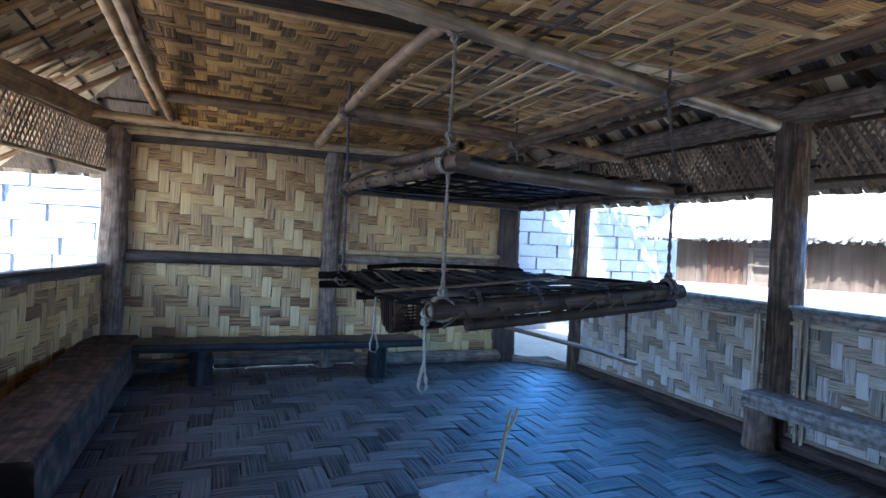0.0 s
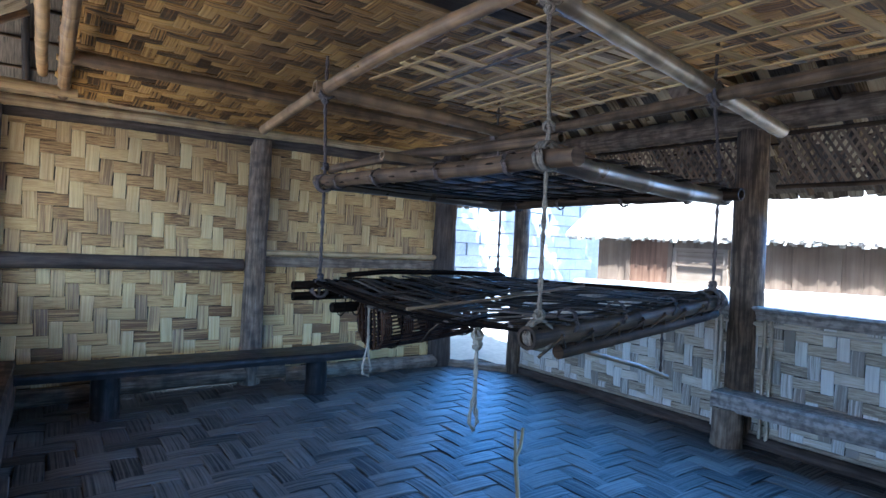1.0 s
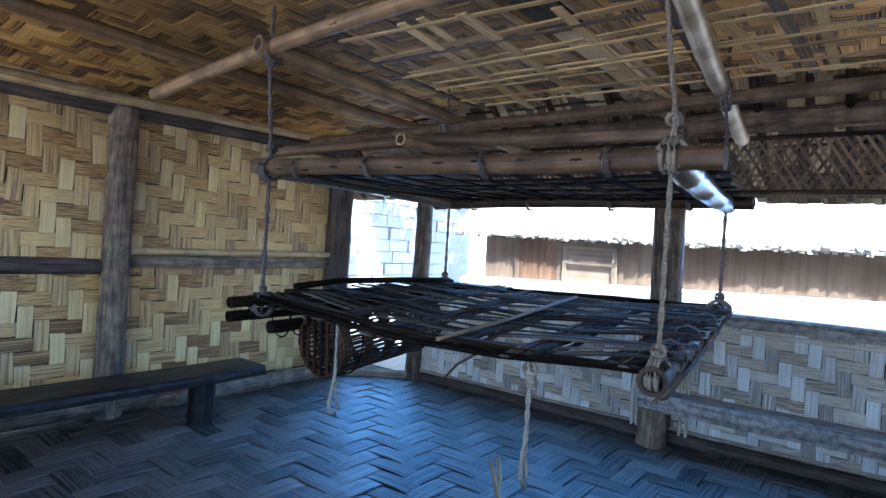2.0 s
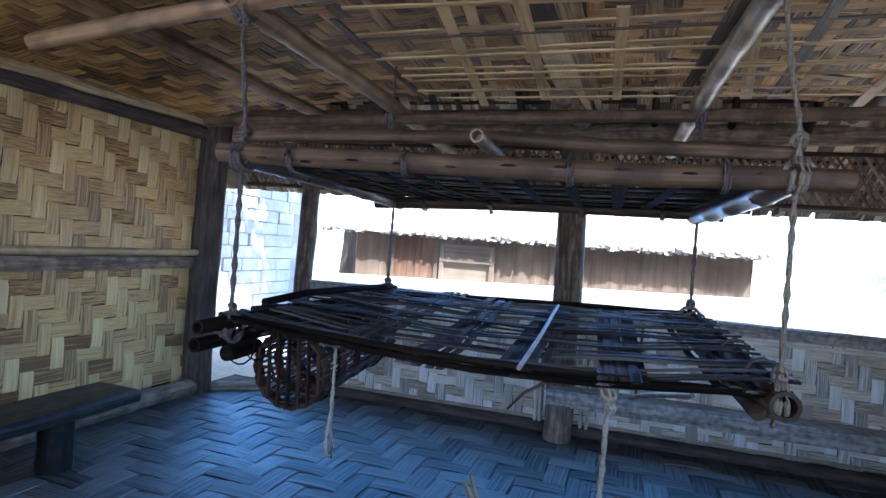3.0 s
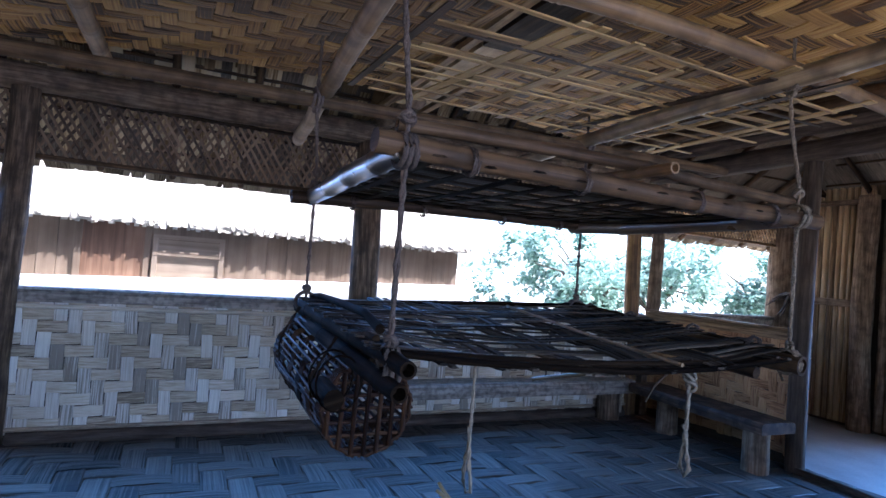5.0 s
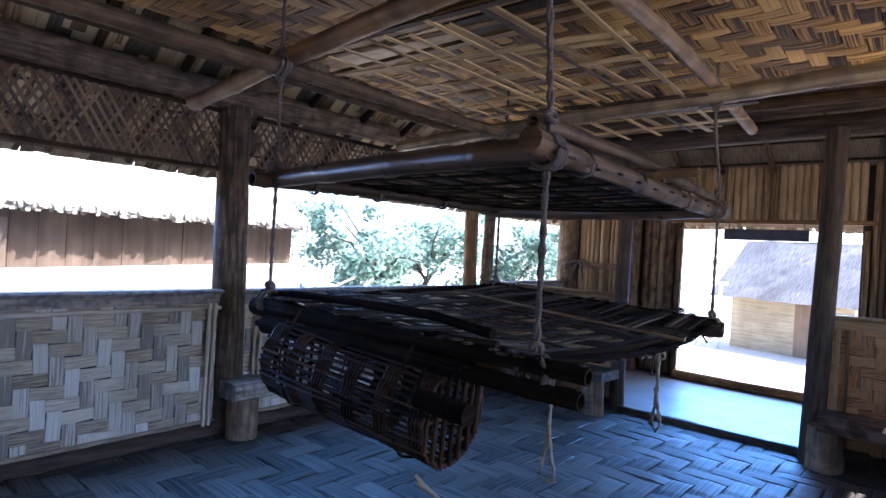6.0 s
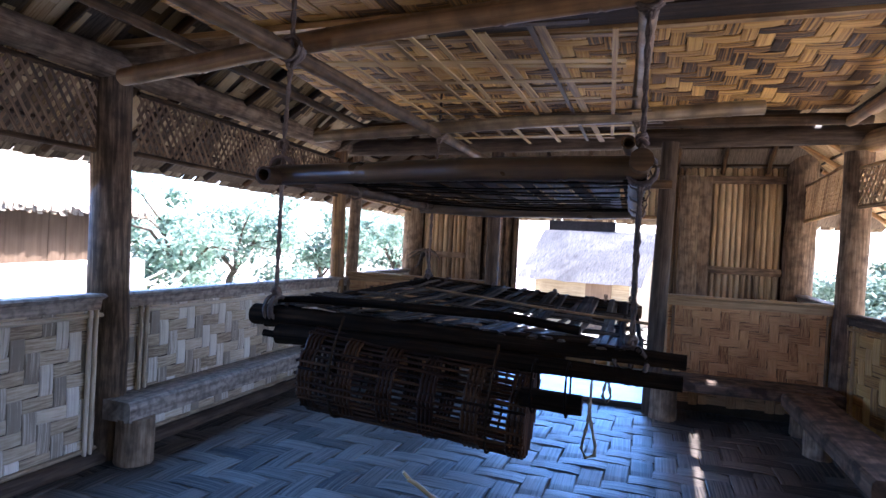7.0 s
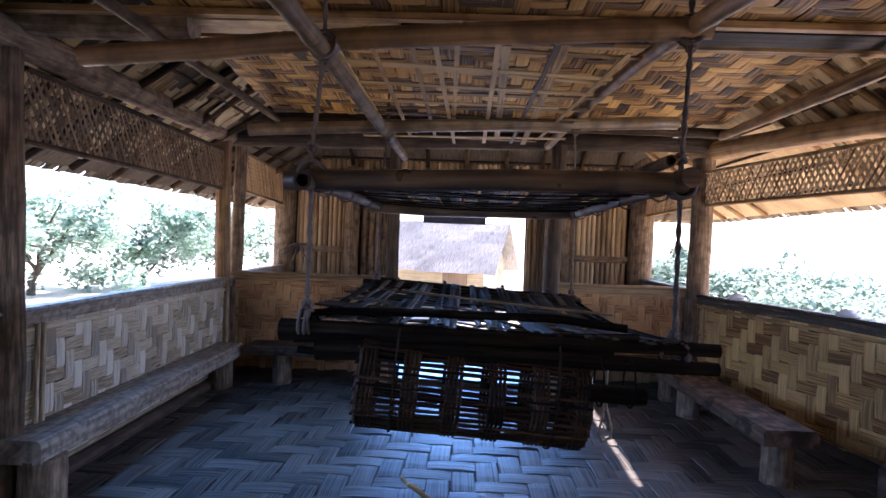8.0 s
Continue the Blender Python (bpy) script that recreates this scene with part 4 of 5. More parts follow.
rack_pole(cDC, cBC, 1.238, 0.012, M_smoke, 219, over=0.02, zq=1.325, name="edge_pole")
for k in range(15):
    t = (k + 0.5) / 15
    b = Build()
    q = cDC.lerp(cBC, t) - rack.location
    tube(b, [q + UP * (1.114 + 0.092 * t) + Vector((-0.03 * (-1) ** k, 0.005, 0)), q + UP * (1.192 + 0.088 * t) + Vector((0.045 * (-1) ** k, -0.045, 0))], [0.006, 0.006], 5, 0.1, k)
    part("tie", b, M_smoke2, rack)
rack_pole(cDA + Vector((0.02, 0, 0)), cDC + Vector((0.02, 0, 0)), 1.222, 0.014, M_smoke, 215, over=0.02, zq=1.205, name="edge_pole", bow=-0.045)
rack_pole(cDA + Vector((-0.02, 0, 0)), cDC + Vector((-0.02, 0, 0)), 1.236, 0.012, M_smoke, 217, over=0.03, zq=1.22, name="edge_pole", bow=-0.045)
rack_pole(cBA, cBC, 1.245, 0.016, M_smoke, 216, over=0.02, zq=1.31, name="edge_pole")
# lashings of split cane round the poles
def lashing(p, axis, r, seed):
    rg = random.Random(seed)
    d, a, c = frame_of(axis)
    b = Build()
    o = rack.location
    turns = 3
    pts = [Vector(p) - o + d * (0.008 * (i / 8 - turns / 2)) + (a * math.cos(i * 0.785) + c * math.sin(i * 0.785)) * (r + rg.uniform(0, 0.004)) for i in range(turns * 8 + 1)]
    tube(b, pts, [0.0035] * len(pts), 5, 0.1, seed)
    part("lashing", b, M_vine, rack)


for k, v in enumerate((0.12, 0.36, 0.66, 0.90)):
    lashing(cDA.lerp(cDC, v) + UP * (1.832 - 0.017 * v), cDC - cDA, 0.044, 700 + k)
    lashing(cBA.lerp(cBC, v) + UP * (1.79 + 0.025 * v), cBC - cBA, 0.036, 720 + k)
    lashing(cDC.lerp(cBC, v) + UP * (1.232 + 0.058 * v), cBC - cDC, 0.048, 760 + k)
# deck: bands of splits laid over cross bands, square holes between them
for k in range(7):
    for i in range(4):
        uu = 0.142 * k + 0.022 + i * 0.0225 + R.uniform(-0.003, 0.003)
        rack_slat(uu, -0.03 - R.uniform(0, 0.012), uu + R.uniform(-0.006, 0.006), 1.02 + R.uniform(0, 0.02), 1.302 + 0.002 * (i % 2), 0.033, M_deck, 0.015, seed=400 + k * 10 + i, wave=(0.18, 0.06, k))
for k in range(6):
    for i in range(5):
        vv = 0.01 + k * 0.178 + i * 0.0185 + R.uniform(-0.003, 0.003)
        rack_slat(-0.02 - R.uniform(0, 0.03), vv, 1.02 + R.uniform(0, 0.03), vv + R.uniform(-0.010, 0.010), 1.293 + 0.002 * (i % 2), 0.034, M_deck, 0.015, name="cross_slat", seed=500 + k * 10 + i, wave=(0.142, 0.055, k + 1))
# a pale stick laid over the lower tier
b = Build()
o = rack.location
tube(b, [Vector((-3.36, -0.18, 1.203)) - o, Vector((-2.85, -0.165, 1.238)) - o, Vector((-2.15, -0.14, 1.301)) - o], [0.008, 0.0075, 0.007], 7, 0.05, 3)
tagged(part("stick", b, M_pole_b, None), "thin pale brown stick lying across the black rack", "stick").location = o

# ropes
def rope_thing(pts, r, label, mat=None, seed=0, turns=14, name="rope", knots=()):
    b = Build()
    twisted(b, pts, r, turns, seed=seed)
    rg = random.Random(seed)
    for knot in knots:
        p, k = Vector(knot[0]), knot[1]
        for i in range(3):
            if len(knot) > 2:
                ax = (Vector(knot[2]) + Vector((rg.uniform(-0.12, 0.12), rg.uniform(-0.12, 0.12), rg.uniform(-0.1, 0.1)))).normalized()
                step = 1.7 * r
            else:
                ax, step = Vector((rg.uniform(-1, 1), rg.uniform(-1, 1), rg.uniform(-0.3, 0.3))).normalized(), 0.008
            _, a, c = frame_of(ax)
            ring = [p + (a * math.cos(t) + c * math.sin(t)) * k + ax * step * (i - 1) for t in [2 * math.pi * j / 12 for j in range(13)]]
            tube(b, ring, [r * 0.8] * 13, 6, 0.05, seed + i)
    return tagged(part(name, b, mat or M_rope), label, "rope", "ropes of the rack")


for k, (c, top, rr, mat, zl, tz) in enumerate(((cDC, (-3.235, -0.85), 0.0095, M_rope, 1.15, 2.43), (cDA, (-3.30, 0.97), 0.0115, M_vine, 1.14, 2.40), (cBA, (-1.93, 0.955), 0.0105, M_vine, 1.20, 2.31), (cBC, (-1.955, -0.75), 0.0105, M_vine, 1.24, 2.33))):
    rope_thing([(top[0], top[1], 2.61), (top[0], top[1], 2.45), (top[0], top[1], 2.3), c.lerp(Vector((top[0], top[1], 0)), 0.4) + UP * 2.08, c + UP * 1.95, c + UP * 1.74, c + UP * 1.6, c + UP * 1.40, c + UP * zl],
               rr, "twisted grey rope holding the rack to the ceiling poles" if k == 0 else "sooty twisted rope holding the rack", mat, 600 + k, turns=11,
               knots=((Vector((top[0], top[1], tz)), 0.05, (0, 1, 0)), (Vector((top[0], top[1], tz - 0.06)), 0.016), (c + UP * 1.83, 0.05, (0, 1, 0)), (c + UP * 1.93, 0.018), (c + UP * (zl + 0.05), 0.052, ((0, 1, 0) if k < 2 else (1, 0, 0))), (c + UP * (zl + 0.12), 0.016)))
def loop_pts(x, y, z_top, z_neck, z_low, w):
    """A line down to a neck, then round a hanging loop and back."""
    pts = [(x, y, z_top), (x, y, (z_top + z_neck) / 2), (x + 0.004, y, z_neck)]
    h = z_neck - z_low
    for k in range(1, 10):
        t = k / 10
        pts.append((x + w * math.sin(2 * math.pi * t) * (0.6 + 0.4 * math.sin(math.pi * t)), y + 0.006 * math.cos(6 * t), z_neck - h * math.sin(math.pi * t) ** 0.8))
    return pts + [(x + 0.003, y, z_neck + 0.01), (x + 0.008, y + 0.006, z_neck + 0.05)]


rope_thing(loop_pts(-3.15, 0.56, 1.19, 0.90, 0.72, 0.032), 0.008, "pale thin rope with a loop hanging under the rack", M_rope, 613)
rope_thing(loop_pts(-3.16, -0.44, 1.19, 0.87, 0.71, 0.026), 0.010, "pale twisted rope with a loop hanging under the rack", M_rope, 614, knots=((Vector((-3.16, -0.44, 1.12)), 0.022), (Vector((-3.165, -0.445, 1.08)), 0.018)))
rope_thing([(-2.0, -0.555, 1.24), (-1.99, -0.55, 1.05), (-1.98, -0.545, 0.86)], 0.008, "thin sooty rope holding a stick under the rack", M_vine, 615)
b = Build()
tube(b, [(-1.88, -0.52, 0.835), (-2.3, -0.62, 0.955), (-2.85, -0.72, 1.09)], [0.012, 0.012, 0.010], 8, 0.05, 5)
tagged(part("stick", b, M_pole_b), "thin bamboo stick hung under the rack by a rope", "stick")
b = Build()
tube(b, [(-3.20, -0.40, 1.195), (-3.22, -0.28, 1.165), (-3.23, -0.18, 1.10), (-3.24, -0.13, 1.04)], [0.006, 0.0055, 0.005, 0.004], 6, 0.05, 6)
tagged(part("cane_end", b, M_smoke2), "bent loose cane end hanging from the rack", "cane")

# ---- basket slung under the rack ----
basket = thing("fish_trap_basket", "dark brown cylindrical split-bamboo basket slung under the rack", "basket", at=(-2.54, 0.90, 1.005))
basket.rotation_euler = (0.0, radians(-4.5), radians(3.0))
BR, BX0, BX1 = 0.165, -0.43, 0.43
nst = 42
for i in range(nst):
    t = 2 * math.pi * i / nst
    b = Build()
    pts = []
    for k in range(7):
        x = BX0 + (BX1 - BX0) * k / 6
        rr = BR * (1 + 0.03 * math.sin(k * 1.1 + i))
        pts.append((x, rr * math.cos(t), rr * math.sin(t)))
    tube(b, pts, [0.0065] * 7, 5, 0.1, i)
    part("stave", b, M_basket, basket)
for k in range(6):
    x = BX0 + 0.03 + (BX1 - BX0 - 0.06) * k / 5
    b = Build()
    for off in (-0.024, -0.008, 0.008, 0.024):
        ring = [(x + off, (BR + 0.004 * (-1) ** j) * math.cos(2 * math.pi * j / 30), (BR + 0.004 * (-1) ** j) * math.sin(2 * math.pi * j / 30)) for j in range(31)]
        tube(b, ring, [0.008] * 31, 5, 0.1, k)
    part("hoop", b, M_basket, basket)
for x, s in ((BX0, 1), (BX1, 2)):
    for j in range(7):
        yy = -BR + BR * 2 * (j + 0.5) / 7
        hgt = math.sqrt(max(0.0, BR * BR - yy * yy))
        b = Build()
        tube(b, [(x, yy, -hgt), (x + 0.004, yy, 0), (x, yy, hgt)], [0.009] * 3, 5, 0.1, j)
        part("end_bar", b, M_basket, basket)
        b = Build()
        tube(b, [(x + 0.012, -hgt, yy), (x + 0.014, 0, yy), (x + 0.012, hgt, yy)], [0.007] * 3, 5, 0.1, j)
        part("end_bar", b, M_basket, basket)
for xx in (-0.3, 0.3):
    b = Build()
    twisted(b, [(xx, 0.1, 0.23), (xx, 0.175, 0.05), (xx, 0.1, -0.15), (xx, -0.1, -0.15), (xx, -0.175, 0.05), (xx, -0.05, 0.25)], 0.006, 20, seed=4)
    part("sling", b, M_smoke, basket)

# short bamboo tube tied under the end poles
b = Build()
tube(b, [(-2.96, 1.05, 1.06), (-3.02, 1.05, 1.058), (-3.10, 1.05, 1.055), (-3.16, 1.05, 1.055)], [0.032, 0.033, 0.034, 0.033], 14, 0.01, 4, True, False)
for x in (-3.0, -3.11):
    ring = [(x, 1.025 + 0.075 * math.sin(t), 1.095 + 0.09 * math.cos(t)) for t in [2 * math.pi * k / 16 for k in range(17)]]
    tube(b, ring, [0.004] * 17, 5, 0.1, 3)
tagged(part("bamboo_tube", b, M_smoke), "short smoked bamboo tube tied under the rack poles", "bamboo tube")

# ---- hearth ----
b = Build()
b.box((-2.68, -0.165, 0.025), (0.97, 0.22, 0), (-0.22, 0.97, 0), (0, 0, 1), 0.62, 0.32, 0.05)
tagged(part("hearth_slab", b, M_ash), "pale ash-grey hearth slab lying on the woven floor", "hearth slab")
# split bamboo tongs standing at the hearth, their tip spread open
b = Build()
tube(b, [(-2.53, -0.10, 0.05), (-2.43, 0.03, 0.15), (-2.345, 0.145, 0.25)], [0.011, 0.013, 0.014], 8, 0.1, 2)
for s in (-1, 1):
    tube(b, [(-2.347, 0.143, 0.245), (-2.305 + 0.012 * s, 0.17 - 0.007 * s, 0.29), (-2.265 + 0.017 * s, 0.21 - 0.011 * s, 0.335), (-2.235 + 0.018 * s, 0.24 - 0.012 * s, 0.37 + 0.012 * s)], [0.012, 0.011, 0.011, 0.009], 7, 0.1, 5 + s)
tagged(part("bamboo_tongs", b, M_pole_pale), "pale split bamboo tongs standing at the hearth slab", "tongs")
b = Build()
rows, uvr = [], []
for z, r in ((0.05, 0.03), (0.055, 0.042), (0.07, 0.048), (0.085, 0.04), (0.092, 0.02)):
    rows.append([Vector((-2.66 + 0.7 * r * (1 + 0.07 * math.sin(2 * t)) * math.cos(t), -0.27 + 0.7 * r * math.sin(t), z)) for t in [2 * math.pi * j / 16 for j in range(16)]])
    uvr.append([(z, 0.02 * j) for j in range(17)])
b.grid(rows, uvr, True, True)
b.face(rows[-1], [(0, 0)] * 16)
b.face(rows[0][::-1], [(0, 0)] * 16)
tagged(part("hearth_stone", b, M_ash), "small rounded grey hearth stone lying on the slab", "stone")
# ---- benches ----
def plank(b, p, q, z, wide, thick, seed=0, inward=(0, 1, 0)):
    """A slab of wood with worn uneven edges, its top at z."""
    rg = random.Random(seed)
    p, q = Vector(p), Vector(q)
    d = (q - p).normalized()
    s = Vector((-d.y, d.x, 0))
    L, n = (q - p).length, max(6, int((q - p).length / 0.2))
    rows, uvr = [], []
    for i in range(n + 1):
        t = i / n
        c = p.lerp(q, t)
        w0 = wide / 2 * (1 + 0.05 * noise.noise(Vector((t * L * 1.5, seed, 0.0))))
        w1 = wide / 2 * (1 + 0.05 * noise.noise(Vector((t * L * 1.5, seed, 9.0))))
        zz = z + 0.008 * noise.noise(Vector((t * L * 1.2, seed, 4.0)))
        e = 0.018
        prof = [(-w0, zz - thick), (-w0 - 0.004, zz - thick * 0.5), (-w0, zz - e), (-w0 + e, zz), (0, zz + 0.003), (w1 - e, zz), (w1, zz - e), (w1 + 0.004, zz - thick * 0.5), (w1, zz - thick)]
        rows.append([c + s * a + UP * h for a, h in prof])
        acc, line = 0.0, []
        for k in range(len(prof) + 1):
            line.append((t * L, acc))
            acc += 0.05 if k not in (3, 4) else wide / 2
        uvr.append(line)
    b.grid(rows, uvr, False, True)
    b.face(rows[0][::-1], [(0.1 * h.z, 0.3 * (h - rows[0][0]).length) for h in rows[0][::-1]])
    b.face(rows[-1], [(0.1 * h.z, 0.3 * (h - rows[-1][0]).length) for h in rows[-1]])


def bench(p, q, z, wide, thick, legs, label, mat=None, seed=0, leg_r=0.1, leg_mat=None):
    th = thing("bench", label, "bench", "benches along the walls", at=(p[0], p[1], 0))
    o = Vector((p[0], p[1], 0))
    b = Build()
    plank(b, Vector((p[0], p[1], 0)) - o, Vector((q[0], q[1], 0)) - o, z, wide, thick, seed)
    part("seat", b, mat or M_plank, th)
    for k, (x, y) in enumerate(legs):
        b = Build()
        trunk(b, Vector((x, y, 0.0)) - o, Vector((x, y, z - thick * 0.9)) - o, leg_r * 1.05, leg_r, seed + k, lump=0.05, bend=0.0)
        part("leg", b, leg_mat or M_log, th)
    return th


bench((-4.95, 2.84, 0), (-2.04, 2.80, 0), 0.42, 0.40, 0.075, [(-4.24, 2.76), (-2.5, 2.78)], "long dark plank bench on log legs before the woven wall", M_bench_dark, seed=11, leg_mat=M_bench_dark)
bench((-0.11, 0.13, 0), (-0.03, -2.95, 0), 0.43, 0.31, 0.13, [(-0.20, 0.02), (-0.06, -2.7)], "thick worn log-slab bench on stub legs under the open side", seed=12, leg_r=0.115)
bench((-3.5, -3.0, 0), (-5.0, -3.06, 0), 0.43, 0.42, 0.10, [(-3.56, -2.95), (-4.75, -3.0)], "dark log-slab bench before the low reddish wall", M_bench_brown, seed=13, leg_r=0.12)
bench((-0.25, -3.0, 0), (-1.78, -2.98, 0), 0.43, 0.40, 0.09, [(-1.66, -2.88), (-0.6, -2.98)], "dark plank bench on log legs beside the doorway", M_bench_brown, seed=14, leg_r=0.10)
bench((-4.68, -2.75, 0), (-4.70, -0.7, 0), 0.43, 0.36, 0.11, [(-4.70, -2.4), (-4.72, -0.9)], "dark brown log-slab bench under the open side with a worn edge", M_bench_brown, seed=15, leg_r=0.1)
bench((-5.04, 3.15, 0), (-5.10, -0.15, 0), 0.43, 0.46, 0.30, [(-5.05, 2.9), (-5.08, 0.2)], "massive dark log bench along the woven side wall", M_bench_brown, seed=16, leg_r=0.14)

# ---- porch ----
b = Build()
b.box((-2.5, -4.76, -0.09), (1, 0, 0), (0, 1, 0), (0, 0, 1), 6.2, 2.56, 0.10)
tagged(part("porch_floor", b, M_porch), "smooth bluish grey cement porch floor", "floor", kind="structure")
PY = -5.8


def slat_row(parent, x0, x1, z0, z1, y, w=0.075, seed=0, mat=None):
    rg = random.Random(seed)
    x, n = min(x0, x1), 0
    top = max(x0, x1)
    while x < top - 0.02:
        ww = min(w * rg.uniform(0.85, 1.15), top - x)
        b = Build()
        r = ww / 2 * 0.97
        rows, uvr = [], []
        zs = [z0, z0 + (z1 - z0) * rg.uniform(0.3, 0.42)]
        zs += [zs[1] + 0.012, z0 + (z1 - z0) * rg.uniform(0.65, 0.75)]
        zs += [zs[3] + 0.012, z1]
        rr = [1, 1.06, 1, 1.06, 1, 1]
        for z, k in zip(zs, rr):
            rows.append([(x + ww / 2 + r * math.cos(t), y + 0.85 * r * k * math.sin(t), z) for t in [math.pi * j / 6 for j in range(7)]])
            uvr.append([(z, 0.02 * j) for j in range(7)])
        b.grid([q[::-1] for q in rows], uvr, True)
        rows2 = [[(q[0][0], y - 0.012, q[0][2]), (q[-1][0], y - 0.012, q[-1][2])] for q in rows]
        b.grid(rows2, [[(q[0][2], 0), (q[0][2], ww)] for q in rows2], False)
        part("slat", b, mat or M_slat, parent)
        x += ww
        n += 1


pw = Build()
for x0, x1, z0, z1 in ((0.45, -1.45, -0.1, 2.98), (-3.47, -5.35, -0.1, 2.98), (-1.45, -3.47, 2.10, 2.98)):
    pw.box(((x0 + x1) / 2, PY - 0.035, (z0 + z1) / 2), (1, 0, 0), (0, 1, 0), (0, 0, 1), abs(x1 - x0), 0.03, z1 - z0)
porch_wall = part("wall_porch", pw, M_core)
tagged(porch_wall, "porch front wall of upright tan bamboo slats round a doorway", "wall", kind="structure")
slat_row(porch_wall, 0.10, -0.68, 0.0, 2.62, PY, seed=1)
slat_row(porch_wall, -0.92, -1.36, 0.0, 2.62, PY, 0.11, seed=2, mat=M_log)
slat_row(porch_wall, -1.40, -3.50, 2.14, 2.92, PY, 0.085, seed=3)
slat_row(porch_wall, -3.55, -3.78, 0.0, 2.92, PY, 0.075, seed=4)
slat_row(porch_wall, -4.16, -5.02, 0.0, 2.62, PY, 0.078, seed=5)
slat_row(porch_wall, 0.10, -1.36, 2.66, 2.92, PY, 0.085, seed=6)
slat_row(porch_wall, -3.8, -5.1, 2.66, 2.92, PY, 0.085, seed=7)


def board(name, c, sx, sy, sz, label, mat=None, cat="board", kind="structure"):
    b = Build()
    ax = (1, 0, 0) if sx >= sz else (0, 0, 1)
    if sx >= sz:
        b.box(c, (1, 0, 0), (0, 1, 0), (0, 0, 1), sx, sy, sz)
    else:
        b.box(c, (0, 0, 1), (1, 0, 0), (0, 1, 0), sz, sx, sy)
    return tagged(part(name, b, mat or M_log), label, cat, kind=kind)


board("trim_1", (-0.3, PY + 0.05, 1.42), 0.80, 0.035, 0.09, "brown rail across the bamboo slats")
board("trim_2", (-4.59, PY + 0.05, 1.42), 0.92, 0.035, 0.10, "dark rail across the bamboo slats")
board("trim_3", (-4.59, PY + 0.05, 2.66), 1.0, 0.035, 0.10, "dark head rail of the slatted panel")
board("trim_4", (-4.07, PY + 0.05, 1.35), 0.16, 0.05, 2.7, "dark upright of the slatted panel")
board("trim_5", (-2.46, PY + 0.06, 2.115), 2.3, 0.05, 0.05, "pale bamboo lintel over the doorway", M_pole)
board("trim_6", (-1.43, PY + 0.02, 1.0), 0.07, 0.06, 2.05, "upright of the doorway", M_log)
board("trim_7", (-3.52, PY + 0.02, 1.0), 0.06, 0.06, 2.05, "upright of the doorway", M_slat)
board("trim_8", (-0.3, PY + 0.05, 2.64), 0.95, 0.035, 0.06, "brown head rail over the slats")
log_post((0.30, PY + 0.05, 0), 0.17, 3.0, "stout log post at the porch corner", seed=51)
log_post((-0.80, PY + 0.07, 0), 0.115, 2.7, "brown log post between the slatted panels", seed=52)
log_post((-3.90, PY + 0.07, 0), 0.13, 2.7, "brown log post beside the doorway", seed=53)
log_post((-5.22, PY + 0.05, 0), 0.19, 3.0, "stout log post at the porch corner", seed=54)
beam("beam_porch_1", (0.6, PY + 0.02, 3.02), (-5.6, PY + 0.02, 3.02), 0.085, "grey log over the porch wall", M_log, 55)
for k, (pa, pb) in enumerate(((Vector((0.06, -3.4, 0)), Vector((0.30, -5.7, 0))), (Vector((-5.14, -3.5, 0)), Vector((-5.24, -5.7, 0))))):
    w, d, nn = slab_wall("wall_porch_side_%d" % (k + 1), pa, pb, -0.1, 1.12, "low side wall of the porch", inward=Vector((-2.5, -4.6, 0)), mat=M_wall_red)
    sill_rail("sill_porch_%d" % (k + 1), pa, pb, nn, 1.14, "worn grey sill of the porch side", seed=60 + k, w=0.14)
    lattice("lattice_porch_%d" % (k + 1), pa, pb, 2.1, 2.55, nn, "open diamond lattice over the porch side", seed=8 + k)
b = Build()
trunk(b, (-1.46, -5.72, 0.01), (-3.46, -5.72, 0.01), 0.065, 0.06, 49, bend=0.0)
tagged(part("threshold", b, M_pole), "worn brown log along the porch edge", "threshold")
# dried root hung on the slats
b = Build()
rg = random.Random(9)
for i in range(7):
    p = Vector((-0.02, PY + 0.22, 1.47))
    pts = [p]
    d = Vector((rg.uniform(-1, 1), rg.uniform(0, 0.6), rg.uniform(-1, 1)))
    for k in range(4):
        d = (d + Vector((rg.uniform(-0.5, 0.5), rg.uniform(-0.2, 0.4), rg.uniform(-0.7, 0.3)))).normalized()
        p = p + d * 0.085
        pts.append(p)
    tube(b, pts, [0.03, 0.024, 0.016, 0.011, 0.005], 7, 0.15, i)
tagged(part("dried_root", b, M_plank), "pale grey branching dried root fixed to the post", "dried root")
# hanging board beyond the doorway
board_t = thing("hanging_board", "faded dark blue blank board hanging under the porch eave", "sign board", at=(-2.36, -6.3, 1.98))
b = Build()
b.box((0, 0, 0), (1, 0, 0), (0, 1, 0), (0, 0, 1), 1.02, 0.03, 0.15)
part("panel", b, M_sign, board_t)
for s in (-0.45, 0.45):
    b = Build()
    tube(b, [(s, 0, 0.07), (s, 0, 0.49)], [0.006, 0.006], 6)
    part("cord", b, M_vine, board_t)

# ---- outside ----
b = Build()
n = 24
for i in range(n):
    for j in range(n):
        def gp(a, c):
            x = (a / n * 2 - 1)
            y = (c / n * 2 - 1)
            X, Y = 300 * x * abs(x) ** 1.2, 300 * y * abs(y) ** 1.2
            return (X, Y, -0.16 + (0.0 if abs(X) < 9 and abs(Y) < 11 else 0.15 * noise.noise(Vector((X * 0.1, Y * 0.1, 0)))))
        q = [gp(i, j), gp(i + 1, j), gp(i + 1, j + 1), gp(i, j + 1)]
        b.face(q, [(p[0], p[1]) for p in q], True)
